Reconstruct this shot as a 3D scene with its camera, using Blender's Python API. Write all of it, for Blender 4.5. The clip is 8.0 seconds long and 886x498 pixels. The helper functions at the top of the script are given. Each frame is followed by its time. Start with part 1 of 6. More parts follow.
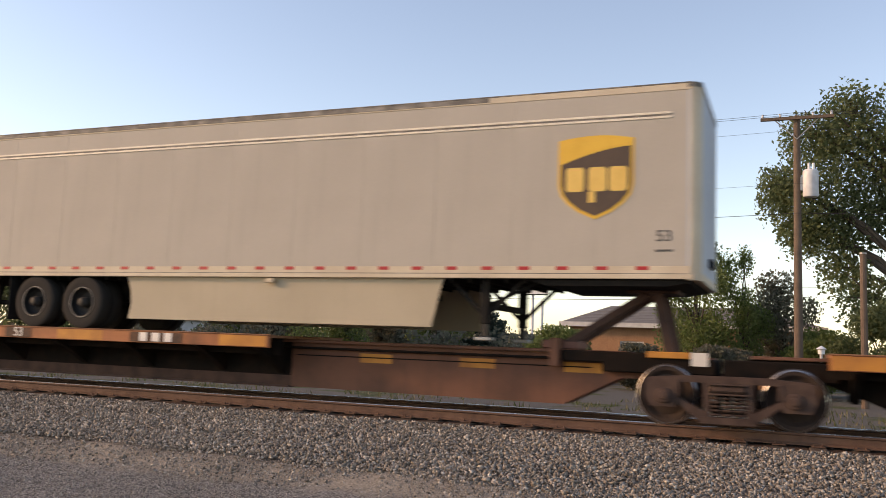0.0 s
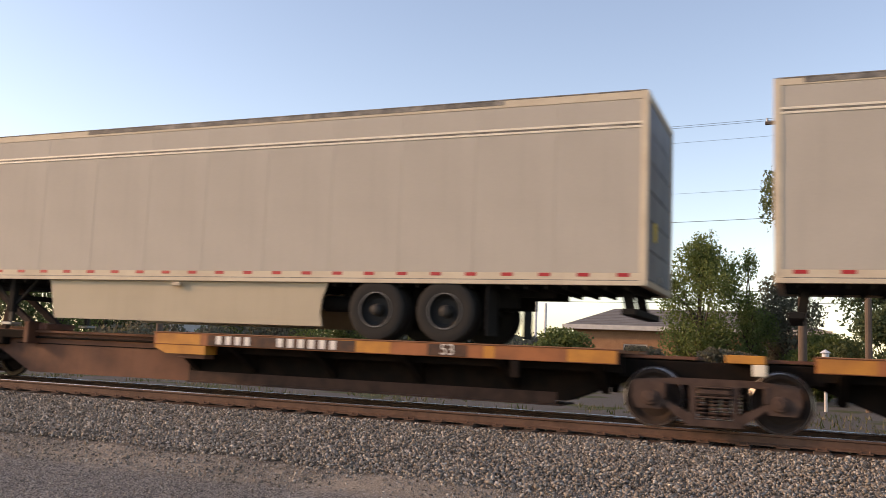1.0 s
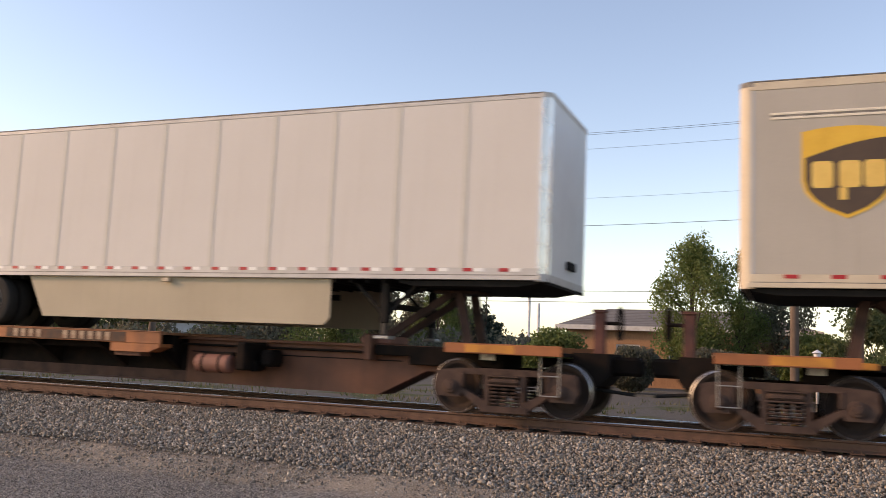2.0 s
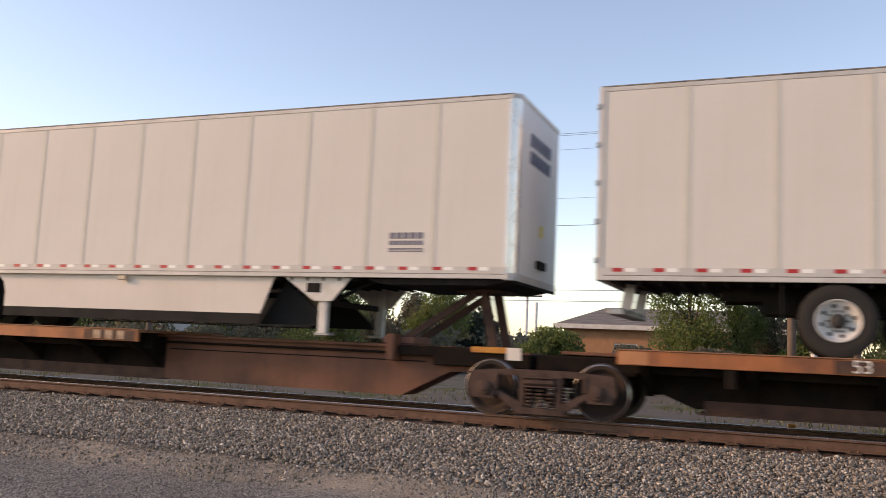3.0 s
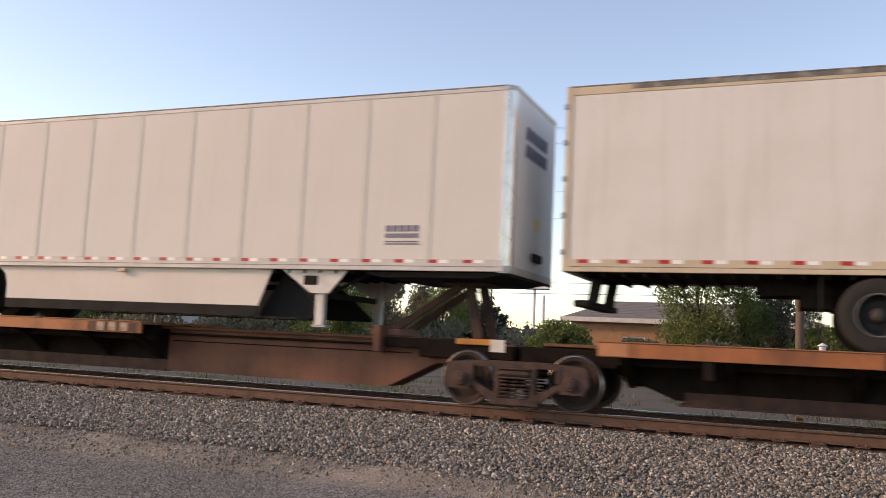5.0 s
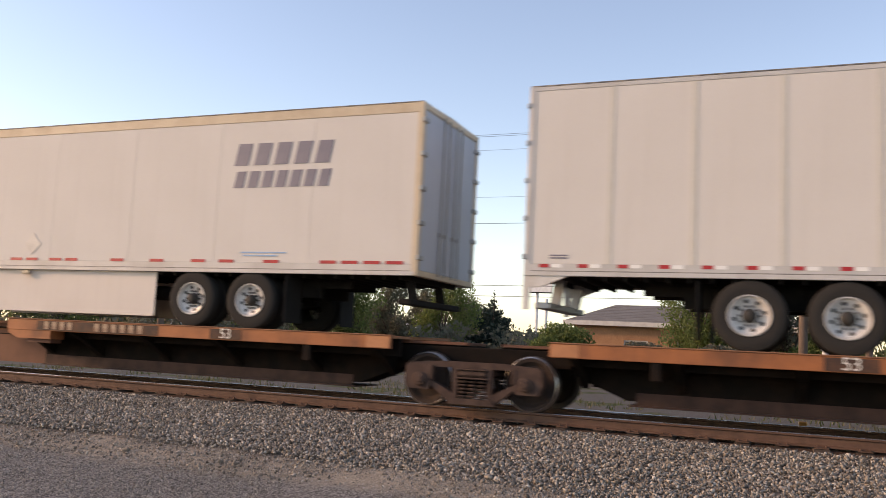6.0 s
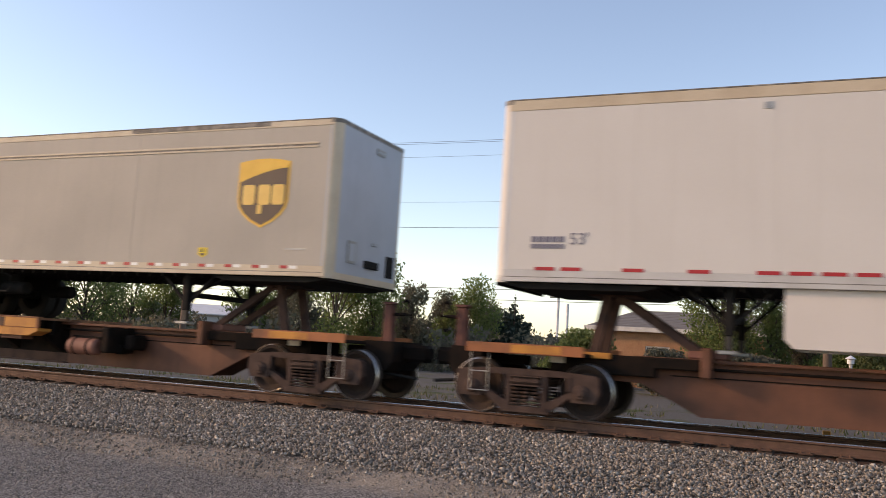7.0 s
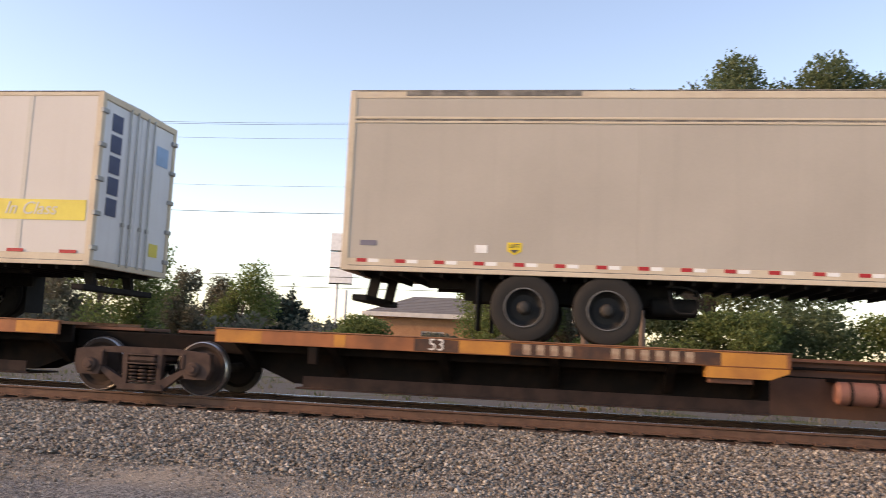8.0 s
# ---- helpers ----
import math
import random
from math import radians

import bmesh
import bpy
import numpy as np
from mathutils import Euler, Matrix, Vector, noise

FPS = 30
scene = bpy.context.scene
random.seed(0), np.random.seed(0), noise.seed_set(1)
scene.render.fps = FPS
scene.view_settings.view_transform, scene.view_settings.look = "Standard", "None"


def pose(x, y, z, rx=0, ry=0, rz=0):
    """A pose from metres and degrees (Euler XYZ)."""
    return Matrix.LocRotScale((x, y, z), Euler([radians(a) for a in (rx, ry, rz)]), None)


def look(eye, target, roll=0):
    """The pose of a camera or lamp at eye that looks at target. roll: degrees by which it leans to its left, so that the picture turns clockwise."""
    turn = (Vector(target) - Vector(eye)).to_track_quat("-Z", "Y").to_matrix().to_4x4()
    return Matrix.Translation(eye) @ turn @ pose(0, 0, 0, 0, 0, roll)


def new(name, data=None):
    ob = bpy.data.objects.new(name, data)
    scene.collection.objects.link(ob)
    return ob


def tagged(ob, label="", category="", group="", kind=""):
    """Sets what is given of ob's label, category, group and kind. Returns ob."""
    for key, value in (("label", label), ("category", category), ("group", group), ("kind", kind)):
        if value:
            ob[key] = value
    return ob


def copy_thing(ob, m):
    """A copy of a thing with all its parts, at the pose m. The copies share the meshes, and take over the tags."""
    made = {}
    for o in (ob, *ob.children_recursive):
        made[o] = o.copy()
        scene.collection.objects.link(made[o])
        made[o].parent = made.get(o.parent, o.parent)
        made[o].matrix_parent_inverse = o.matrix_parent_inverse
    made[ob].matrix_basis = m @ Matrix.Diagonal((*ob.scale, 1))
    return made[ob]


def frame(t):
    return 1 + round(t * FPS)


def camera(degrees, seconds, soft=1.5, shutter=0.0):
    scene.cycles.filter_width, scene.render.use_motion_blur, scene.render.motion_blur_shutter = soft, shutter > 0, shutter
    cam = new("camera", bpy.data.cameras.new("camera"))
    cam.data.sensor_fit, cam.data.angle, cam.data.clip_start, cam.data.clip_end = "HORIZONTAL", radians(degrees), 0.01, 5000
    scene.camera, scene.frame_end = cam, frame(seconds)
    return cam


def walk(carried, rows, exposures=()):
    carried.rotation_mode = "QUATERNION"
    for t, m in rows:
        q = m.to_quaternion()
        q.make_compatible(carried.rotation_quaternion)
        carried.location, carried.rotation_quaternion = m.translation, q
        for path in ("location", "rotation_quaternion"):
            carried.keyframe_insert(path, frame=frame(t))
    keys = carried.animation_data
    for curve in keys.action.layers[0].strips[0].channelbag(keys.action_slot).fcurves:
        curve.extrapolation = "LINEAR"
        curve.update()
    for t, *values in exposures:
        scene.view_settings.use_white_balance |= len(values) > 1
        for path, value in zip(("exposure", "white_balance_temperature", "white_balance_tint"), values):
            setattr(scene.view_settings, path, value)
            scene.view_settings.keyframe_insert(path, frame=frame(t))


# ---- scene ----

# Camera: hand-held beside a road, an evening freight train passes from left to right
cam = camera(54.0, 8.0, soft=0.65, shutter=0.15)
EYE = (0.0, 0.0, 0.94)


def aim(yaw, pitch, roll, eye=EYE):
    return pose(*eye, 90 + pitch, 0, yaw) @ pose(0, 0, 0, 0, 0, roll)


PATH = [(0.0, 22.35, 6.45, 2.16), (0.5, 22.54, 6.51, 2.26), (1.0, 22.60, 6.57, 2.42), (2.5, 21.98, 6.58, 2.47),
        (3.0, 22.00, 6.53, 2.54), (3.5, 22.15, 6.30, 2.50), (4.0, 22.50, 5.92, 2.28), (5.5, 22.43, 6.13, 2.78),
        (6.0, 22.66, 6.24, 2.81), (6.5, 23.60, 6.43, 3.28), (7.0, 24.08, 6.41, 3.47), (7.2, 23.05, 6.24, 2.80),
        (7.5, 19.37, 6.43, 1.92), (7.7, 16.05, 6.52, 1.62), (7.9, 11.95, 6.30, 2.45), (8.0, 9.50, 6.29, 2.70)]
walk(cam, [(t, aim(y, p, r)) for t, y, p, r in PATH], [(0.0, 1.08, 9150, 22), (2.0, 1.07, 8800, 23), (6.0, 1.10, 8750, 23), (7.0, 0.97, 8350, 21), (7.5, 1.13, 8600, 22), (8.0, 1.31, 8600, 23)])

# World and sun: low hazy evening sun from behind on the left
SUN_TO = Vector((-0.90, -0.34, 0.34)).normalized()
world = bpy.data.worlds.new("evening_sky")
scene.world = world
world.use_nodes = True
wn = world.node_tree.nodes
sky = wn.new("ShaderNodeTexSky")
sky.sky_type = "NISHITA"
sky.sun_disc = False
sky.sun_elevation = math.asin(SUN_TO.z)
sky.sun_rotation = math.atan2(SUN_TO.x, SUN_TO.y)
sky.air_density, sky.dust_density, sky.ozone_density = 1.0, 0.9, 2.5
sky.altitude = 700
wn["Background"].inputs["Strength"].default_value = 0.15
world.node_tree.links.new(sky.outputs[0], wn["Background"].inputs["Color"])
sun = new("sun", bpy.data.lights.new("sun", "SUN"))
sun.data.energy, sun.data.angle, sun.data.color = 1.25, radians(8), (1.0, 0.69, 0.44)
sun.matrix_world = look(SUN_TO * 50, (0, 0, 0))

# ---------------------------------------------------------------- materials


def material(name, colour, rough=0.6, metal=0.0, second=None, scale=3.0, amount=0.5, grain=40.0, grain_amount=0.12,
             bump=0.0, bump_scale=80.0, streak=0.0, per_object=0.0, spec=0.5):
    """Paint or surface with two scales of variation: blotches of a second colour, a fine grain, and vertical streaks."""
    m = bpy.data.materials.new(name)
    m.use_nodes = True
    n, l = m.node_tree.nodes, m.node_tree.links
    b = n["Principled BSDF"]
    b.inputs["Roughness"].default_value, b.inputs["Metallic"].default_value = rough, metal
    b.inputs["Specular IOR Level"].default_value = spec
    co = n.new("ShaderNodeTexCoord")
    second = second or tuple(c * 0.7 for c in colour)

    def noise_tex(sc, detail, stretch=None):
        t = n.new("ShaderNodeTexNoise")
        t.inputs["Scale"].default_value, t.inputs["Detail"].default_value = sc, detail
        if stretch:
            mp = n.new("ShaderNodeMapping")
            mp.inputs["Scale"].default_value = stretch
            l.new(co.outputs["Object"], mp.inputs[0])
            l.new(mp.outputs[0], t.inputs["Vector"])
        else:
            l.new(co.outputs["Object"], t.inputs["Vector"])
        return t

    def mix(fac, a, c2, kind="MIX"):
        x = n.new("ShaderNodeMix")
        x.data_type, x.blend_type = "RGBA", kind
        for i, v in ((0, fac), (6, a), (7, c2)):
            if isinstance(v, (tuple, float, int)):
                x.inputs[i].default_value = (*v, 1) if isinstance(v, tuple) else v
            else:
                l.new(v, x.inputs[i])
        return x.outputs[2]

    def ramp(src, lo, hi, top):
        r = n.new("ShaderNodeMapRange")
        r.inputs[1].default_value, r.inputs[2].default_value, r.inputs[4].default_value = lo, hi, top
        l.new(src, r.inputs[0])
        return r.outputs[0]

    big = noise_tex(scale, 5)
    col = mix(ramp(big.outputs[0], 0.42, 0.68, amount), colour, second)
    if streak:
        st = noise_tex(1.0, 4, (6.0, 6.0, 0.35))
        col = mix(ramp(st.outputs[0], 0.5, 0.78, streak), col, second)
    if grain_amount:
        g = noise_tex(grain, 3)
        col = mix(grain_amount, col, g.outputs[0], "OVERLAY")
    if per_object:
        info = n.new("ShaderNodeObjectInfo")
        hsv = n.new("ShaderNodeHueSaturation")
        l.new(ramp(info.outputs["Random"], 0.0, 1.0, 1.0), hsv.inputs["Value"])
        mr = hsv.inputs["Value"].links[0].from_node
        mr.inputs[3].default_value, mr.inputs[4].default_value = 1 - per_object, 1 + per_object
        l.new(col, hsv.inputs["Color"])
        col = hsv.outputs[0]
    l.new(col, b.inputs["Base Color"])
    r2 = n.new("ShaderNodeMapRange")
    r2.inputs[3].default_value, r2.inputs[4].default_value = max(rough - 0.1, 0.02), min(rough + 0.15, 1)
    l.new(big.outputs[0], r2.inputs[0])
    l.new(r2.outputs[0], b.inputs["Roughness"])
    if bump:
        t = noise_tex(bump_scale, 4)
        bp = n.new("ShaderNodeBump")
        bp.inputs["Strength"].default_value, bp.inputs["Distance"].default_value = bump, 0.01
        l.new(t.outputs[0], bp.inputs["Height"])
        l.new(bp.outputs[0], b.inputs["Normal"])
    return m


def island_material(name, colours, rough=0.9, translucent=0.0):
    """Stones or leaves: each island takes its own tone between the colours."""
    m = bpy.data.materials.new(name)
    m.use_nodes = True
    n, l = m.node_tree.nodes, m.node_tree.links
    b = n["Principled BSDF"]
    b.inputs["Roughness"].default_value = rough
    geo, cr = n.new("ShaderNodeNewGeometry"), n.new("ShaderNodeValToRGB")
    l.new(geo.outputs["Random Per Island"], cr.inputs[0])
    els = cr.color_ramp.elements
    while len(els) < len(colours):
        els.new(0.5)
    for i, c in enumerate(colours):
        els[i].position, els[i].color = i / (len(colours) - 1), (*c, 1)
    l.new(cr.outputs[0], b.inputs["Base Color"])
    if translucent:
        tr, add = n.new("ShaderNodeBsdfTranslucent"), n.new("ShaderNodeMixShader")
        add.inputs[0].default_value = translucent
        l.new(cr.outputs[0], tr.inputs[0])
        l.new(b.outputs[0], add.inputs[1])
        l.new(tr.outputs[0], add.inputs[2])
        l.new(add.outputs[0], n["Material Output"].inputs[0])
    return m


M = {}
M["grey_panel"] = material("grey_fibreglass_panel", (0.46, 0.42, 0.36), 0.7, spec=0.25, second=(0.37, 0.338, 0.29), scale=0.6, amount=0.5, streak=0.25, grain_amount=0.05)
M["white_panel"] = material("white_sheet_panel", (0.64, 0.61, 0.565), 0.65, spec=0.25, second=(0.56, 0.525, 0.475), scale=0.5, amount=0.4, streak=0.22, grain_amount=0.04)
M["old_white"] = material("weathered_white_panel", (0.68, 0.65, 0.615), 0.7, spec=0.25, second=(0.50, 0.455, 0.40), scale=0.8, amount=0.3, streak=0.3, grain_amount=0.06)
M["tan_rail"] = material("tan_painted_rail", (0.56, 0.46, 0.33), 0.55, second=(0.40, 0.30, 0.20), scale=2.0, amount=0.5)
M["grey_rail"] = material("cream_painted_rail", (0.62, 0.53, 0.40), 0.65, spec=0.3, second=(0.46, 0.37, 0.27), scale=1.5, amount=0.5, streak=0.2)
M["alu_rail"] = material("pale_aluminium_rail", (0.54, 0.525, 0.50), 0.6, 0.15, spec=0.3, second=(0.42, 0.395, 0.36), scale=2.0)
M["steel_post"] = material("polished_steel_corner", (0.75, 0.72, 0.68), 0.24, 0.85, second=(0.6, 0.55, 0.5))
# cool blue-grey: the shade on the forward faces is mixed into this colour
M["nose_grey"] = material("shade_blue_front_panel", (0.42, 0.47, 0.53), 0.5, second=(0.34, 0.375, 0.42), scale=0.9, streak=0.3, grain_amount=0.05)
M["nose_white"] = material("white_front_panel", (0.68, 0.69, 0.70), 0.45, second=(0.55, 0.55, 0.55), scale=0.9, streak=0.3)
M["door_grey"] = material("slate_grey_rear_door", (0.20, 0.22, 0.24), 0.55, second=(0.12, 0.13, 0.15), scale=1.2, streak=0.3)
M["roof"] = material("dull_roof_sheet", (0.50, 0.48, 0.45), 0.5, 0.3)
M["seam"] = material("grey_panel_joiner", (0.585, 0.56, 0.50), 0.7, spec=0.25, second=(0.52, 0.49, 0.43), streak=0.3)
M["dark_rail"] = material("dark_scuffed_roof_rail", (0.13, 0.12, 0.105), 0.7, second=(0.34, 0.31, 0.27), scale=5.0, amount=0.8)
M["gold_strip"] = material("cream_rub_strip", (0.80, 0.72, 0.58), 0.5)
M["red_tape"] = material("red_reflective_tape", (0.44, 0.012, 0.014), 0.35)
M["white_tape"] = material("white_reflective_tape", (0.85, 0.84, 0.80), 0.35)
M["skirt_cream"] = material("cream_plastic_skirt", (0.47, 0.405, 0.30), 0.7, spec=0.25, second=(0.39, 0.33, 0.24), scale=0.7, amount=0.6, streak=0.3, grain_amount=0.05)
M["skirt_white"] = material("white_plastic_skirt", (0.66, 0.605, 0.55), 0.65, spec=0.25, second=(0.55, 0.485, 0.42), scale=0.7, amount=0.4, streak=0.2, grain_amount=0.04)
M["black_rubber"] = material("black_rubber_edge", (0.018, 0.018, 0.018), 0.85, spec=0.2)
M["tyre"] = material("dusty_tyre_rubber", (0.030, 0.028, 0.026), 0.9, spec=0.2, second=(0.040, 0.036, 0.032), scale=4, bump=0.3, bump_scale=60)
M["rim_white"] = material("white_wheel_rim", (0.60, 0.585, 0.56), 0.45, 0.2, second=(0.36, 0.33, 0.29), scale=6)
M["rim_black"] = material("black_wheel_rim", (0.014, 0.014, 0.014), 0.6, spec=0.25, second=(0.035, 0.031, 0.028), scale=6)
M["dull_lip"] = material("dull_grey_rim_lip", (0.20, 0.195, 0.19), 0.5, 0.4, second=(0.09, 0.085, 0.08), scale=3, amount=0.9)
M["hub"] = material("oily_hub", (0.040, 0.036, 0.031), 0.65, 0.2)
M["chassis"] = material("black_chassis_steel", (0.014, 0.0135, 0.013), 0.85, spec=0.15, second=(0.032, 0.028, 0.024), scale=5)
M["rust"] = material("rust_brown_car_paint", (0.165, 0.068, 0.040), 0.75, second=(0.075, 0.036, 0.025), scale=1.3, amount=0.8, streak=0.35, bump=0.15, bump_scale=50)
# grimy steel taken down to near-black, so its colour also holds undercar shade
M["rust_and_shade"] = material("grimy_shade_black_steel", (0.010, 0.008, 0.007), 0.9, spec=0.12, second=(0.026, 0.016, 0.012), scale=3, amount=0.7, bump=0.2)
M["patch"] = material("dark_brown_stencil_ground", (0.050, 0.026, 0.018), 0.75, second=(0.13, 0.055, 0.028), scale=5, amount=0.8)
M["orange"] = material("faded_orange_sill_paint", (0.36, 0.120, 0.040), 0.65, second=(0.15, 0.058, 0.028), scale=1.6, amount=0.85, streak=0.4, bump=0.1)
M["pale_orange"] = material("chalky_pale_orange_paint", (0.46, 0.20, 0.09), 0.65, second=(0.30, 0.115, 0.05), scale=3)
M["paint_dull"] = material("worn_tan_stencil", (0.40, 0.29, 0.20), 0.7, second=(0.24, 0.13, 0.08), scale=8, amount=0.9)
M["yellow"] = material("yellow_orange_sill_panel", (0.56, 0.235, 0.038), 0.65, second=(0.33, 0.125, 0.032), scale=2.2, amount=0.85, streak=0.3)
M["deck_rust"] = material("worn_rusty_deck_plate", (0.30, 0.14, 0.075), 0.8, second=(0.18, 0.085, 0.05), scale=3, amount=0.7, bump=0.3)
M["tank"] = material("faded_red_reservoir", (0.25, 0.105, 0.075), 0.7, second=(0.14, 0.066, 0.048), scale=4)
M["brake_red"] = material("dark_red_oxide_paint", (0.13, 0.045, 0.033), 0.75, second=(0.07, 0.03, 0.024), scale=4, amount=0.8)
M["bogie"] = material("brown_dust_cast_steel", (0.085, 0.055, 0.045), 0.9, spec=0.2, second=(0.045, 0.030, 0.026), scale=5, amount=0.8, bump=0.3, bump_scale=60)
M["wheel_face"] = material("brown_wheel_plate", (0.048, 0.034, 0.029), 0.85, spec=0.2, second=(0.030, 0.022, 0.019), scale=6)
M["tread"] = material("bright_wheel_edge", (0.78, 0.76, 0.74), 0.30, 1.0, second=(0.60, 0.56, 0.53), scale=9)
M["dull_tread"] = material("dull_wheel_tread", (0.10, 0.085, 0.075), 0.45, 0.6, second=(0.06, 0.048, 0.042), scale=9)
M["hitch"] = material("dark_brown_hitch_steel", (0.070, 0.034, 0.025), 0.8, second=(0.035, 0.020, 0.016), scale=4, amount=0.8)
M["rail_side"] = material("rusty_rail_web", (0.125, 0.066, 0.043), 0.85, second=(0.07, 0.039, 0.028), scale=6, amount=0.7, bump=0.3, bump_scale=90)
M["rail_head"] = material("polished_rail_head", (0.55, 0.54, 0.53), 0.22, 0.9, second=(0.4, 0.38, 0.36), scale=10)
M["tie"] = material("creosoted_wood_tie", (0.10, 0.070, 0.052), 0.9, second=(0.055, 0.040, 0.032), scale=4, amount=0.8, bump=0.6, bump_scale=30, per_object=0.25)
M["paint_white"] = material("stencilled_white_paint", (0.78, 0.74, 0.68), 0.6)
M["paint_slate"] = material("slate_vinyl_lettering", (0.16, 0.15, 0.19), 0.5, second=(0.23, 0.21, 0.24))
M["paint_navy"] = material("navy_lettering", (0.04, 0.06, 0.13), 0.5)
M["paint_black"] = material("black_stencil", (0.08, 0.075, 0.07), 0.6)
M["brown_vinyl"] = material("dark_brown_vinyl", (0.075, 0.042, 0.022), 0.45, second=(0.11, 0.07, 0.04), scale=3)
M["gold_vinyl"] = material("gold_vinyl", (0.78, 0.46, 0.05), 0.45, second=(0.62, 0.33, 0.03), scale=3)
M["yellow_vinyl"] = material("yellow_vinyl", (0.80, 0.58, 0.03), 0.45)
M["pale_gold"] = material("pale_gold_vinyl", (0.80, 0.52, 0.13), 0.45, second=(0.66, 0.40, 0.09), scale=4)
M["lime_vinyl"] = material("dull_yellow_vinyl", (0.72, 0.60, 0.10), 0.45, second=(0.60, 0.48, 0.08))
M["blue_vinyl"] = material("light_blue_vinyl", (0.25, 0.42, 0.62), 0.45)
M["ghost"] = material("faded_ghost_panel", (0.625, 0.588, 0.545), 0.6, second=(0.57, 0.54, 0.50), streak=0.3, amount=0.9)
M["rust_bleed"] = material("orange_rust_bleed", (0.42, 0.24, 0.10), 0.7, second=(0.62, 0.54, 0.44), scale=6, amount=0.9)
M["galv"] = material("dull_galvanised_steel", (0.36, 0.36, 0.35), 0.45, 0.6, second=(0.25, 0.24, 0.22))
M["lg_white"] = material("white_painted_steel", (0.62, 0.60, 0.56), 0.5, second=(0.40, 0.36, 0.31), scale=4)
M["brick"] = material("orange_brick_wall", (0.42, 0.22, 0.115), 0.9, second=(0.34, 0.17, 0.09), scale=2.5, amount=0.6, grain=14, grain_amount=0.25)
M["shingle"] = material("grey_brown_asphalt_shingle", (0.20, 0.185, 0.17), 0.95, second=(0.15, 0.14, 0.13), scale=2, grain=20, grain_amount=0.3)
M["fascia"] = material("off_white_fascia", (0.66, 0.62, 0.56), 0.6)
M["pane"] = material("dark_window_pane", (0.05, 0.06, 0.07), 0.08, spec=0.8)
M["pole_wood"] = material("weathered_pole_wood", (0.15, 0.105, 0.075), 0.9, second=(0.085, 0.062, 0.048), scale=3, streak=0.4, bump=0.3)
M["bark"] = material("grey_brown_bark", (0.105, 0.080, 0.060), 0.95, second=(0.055, 0.042, 0.034), scale=5, bump=0.6, bump_scale=25)
M["cable"] = material("black_cable", (0.03, 0.03, 0.032), 0.6)
M["white_wall"] = material("white_metal_siding", (0.70, 0.69, 0.66), 0.6, second=(0.6, 0.58, 0.54), streak=0.2)
M["sign_white"] = material("white_sign_face", (0.80, 0.80, 0.79), 0.5)
M["ceramic"] = material("pale_grey_enamel", (0.66, 0.67, 0.68), 0.4)
M["stones"] = island_material("grey_brown_ballast", [(0.060, 0.052, 0.043), (0.20, 0.172, 0.140), (0.33, 0.285, 0.23), (0.12, 0.108, 0.093), (0.52, 0.475, 0.41), (0.20, 0.165, 0.13)])
M["grit"] = island_material("grey_road_grit", [(0.09, 0.084, 0.077), (0.23, 0.215, 0.195), (0.44, 0.41, 0.37), (0.27, 0.235, 0.20)])
M["leaf_dark"] = island_material("dark_green_leaves", [(0.10, 0.138, 0.064), (0.14, 0.18, 0.082), (0.185, 0.22, 0.105), (0.12, 0.16, 0.078)], 0.8, 0.6)
M["leaf_bright"] = island_material("spring_green_leaves", [(0.12, 0.17, 0.055), (0.17, 0.225, 0.07), (0.23, 0.27, 0.10), (0.14, 0.19, 0.065)], 0.8, 0.6)
M["leaf_grey"] = island_material("grey_green_leaves", [(0.12, 0.125, 0.085), (0.17, 0.175, 0.12), (0.22, 0.21, 0.15), (0.16, 0.14, 0.105)], 0.8, 0.55)
M["needle"] = island_material("blue_green_needles", [(0.018, 0.032, 0.022), (0.030, 0.050, 0.034), (0.045, 0.066, 0.045)], 0.8, 0.1)
M["weed"] = island_material("dry_and_green_grass_blades", [(0.06, 0.085, 0.025), (0.10, 0.12, 0.035), (0.21, 0.18, 0.10), (0.28, 0.24, 0.16)], 0.9, 0.3)


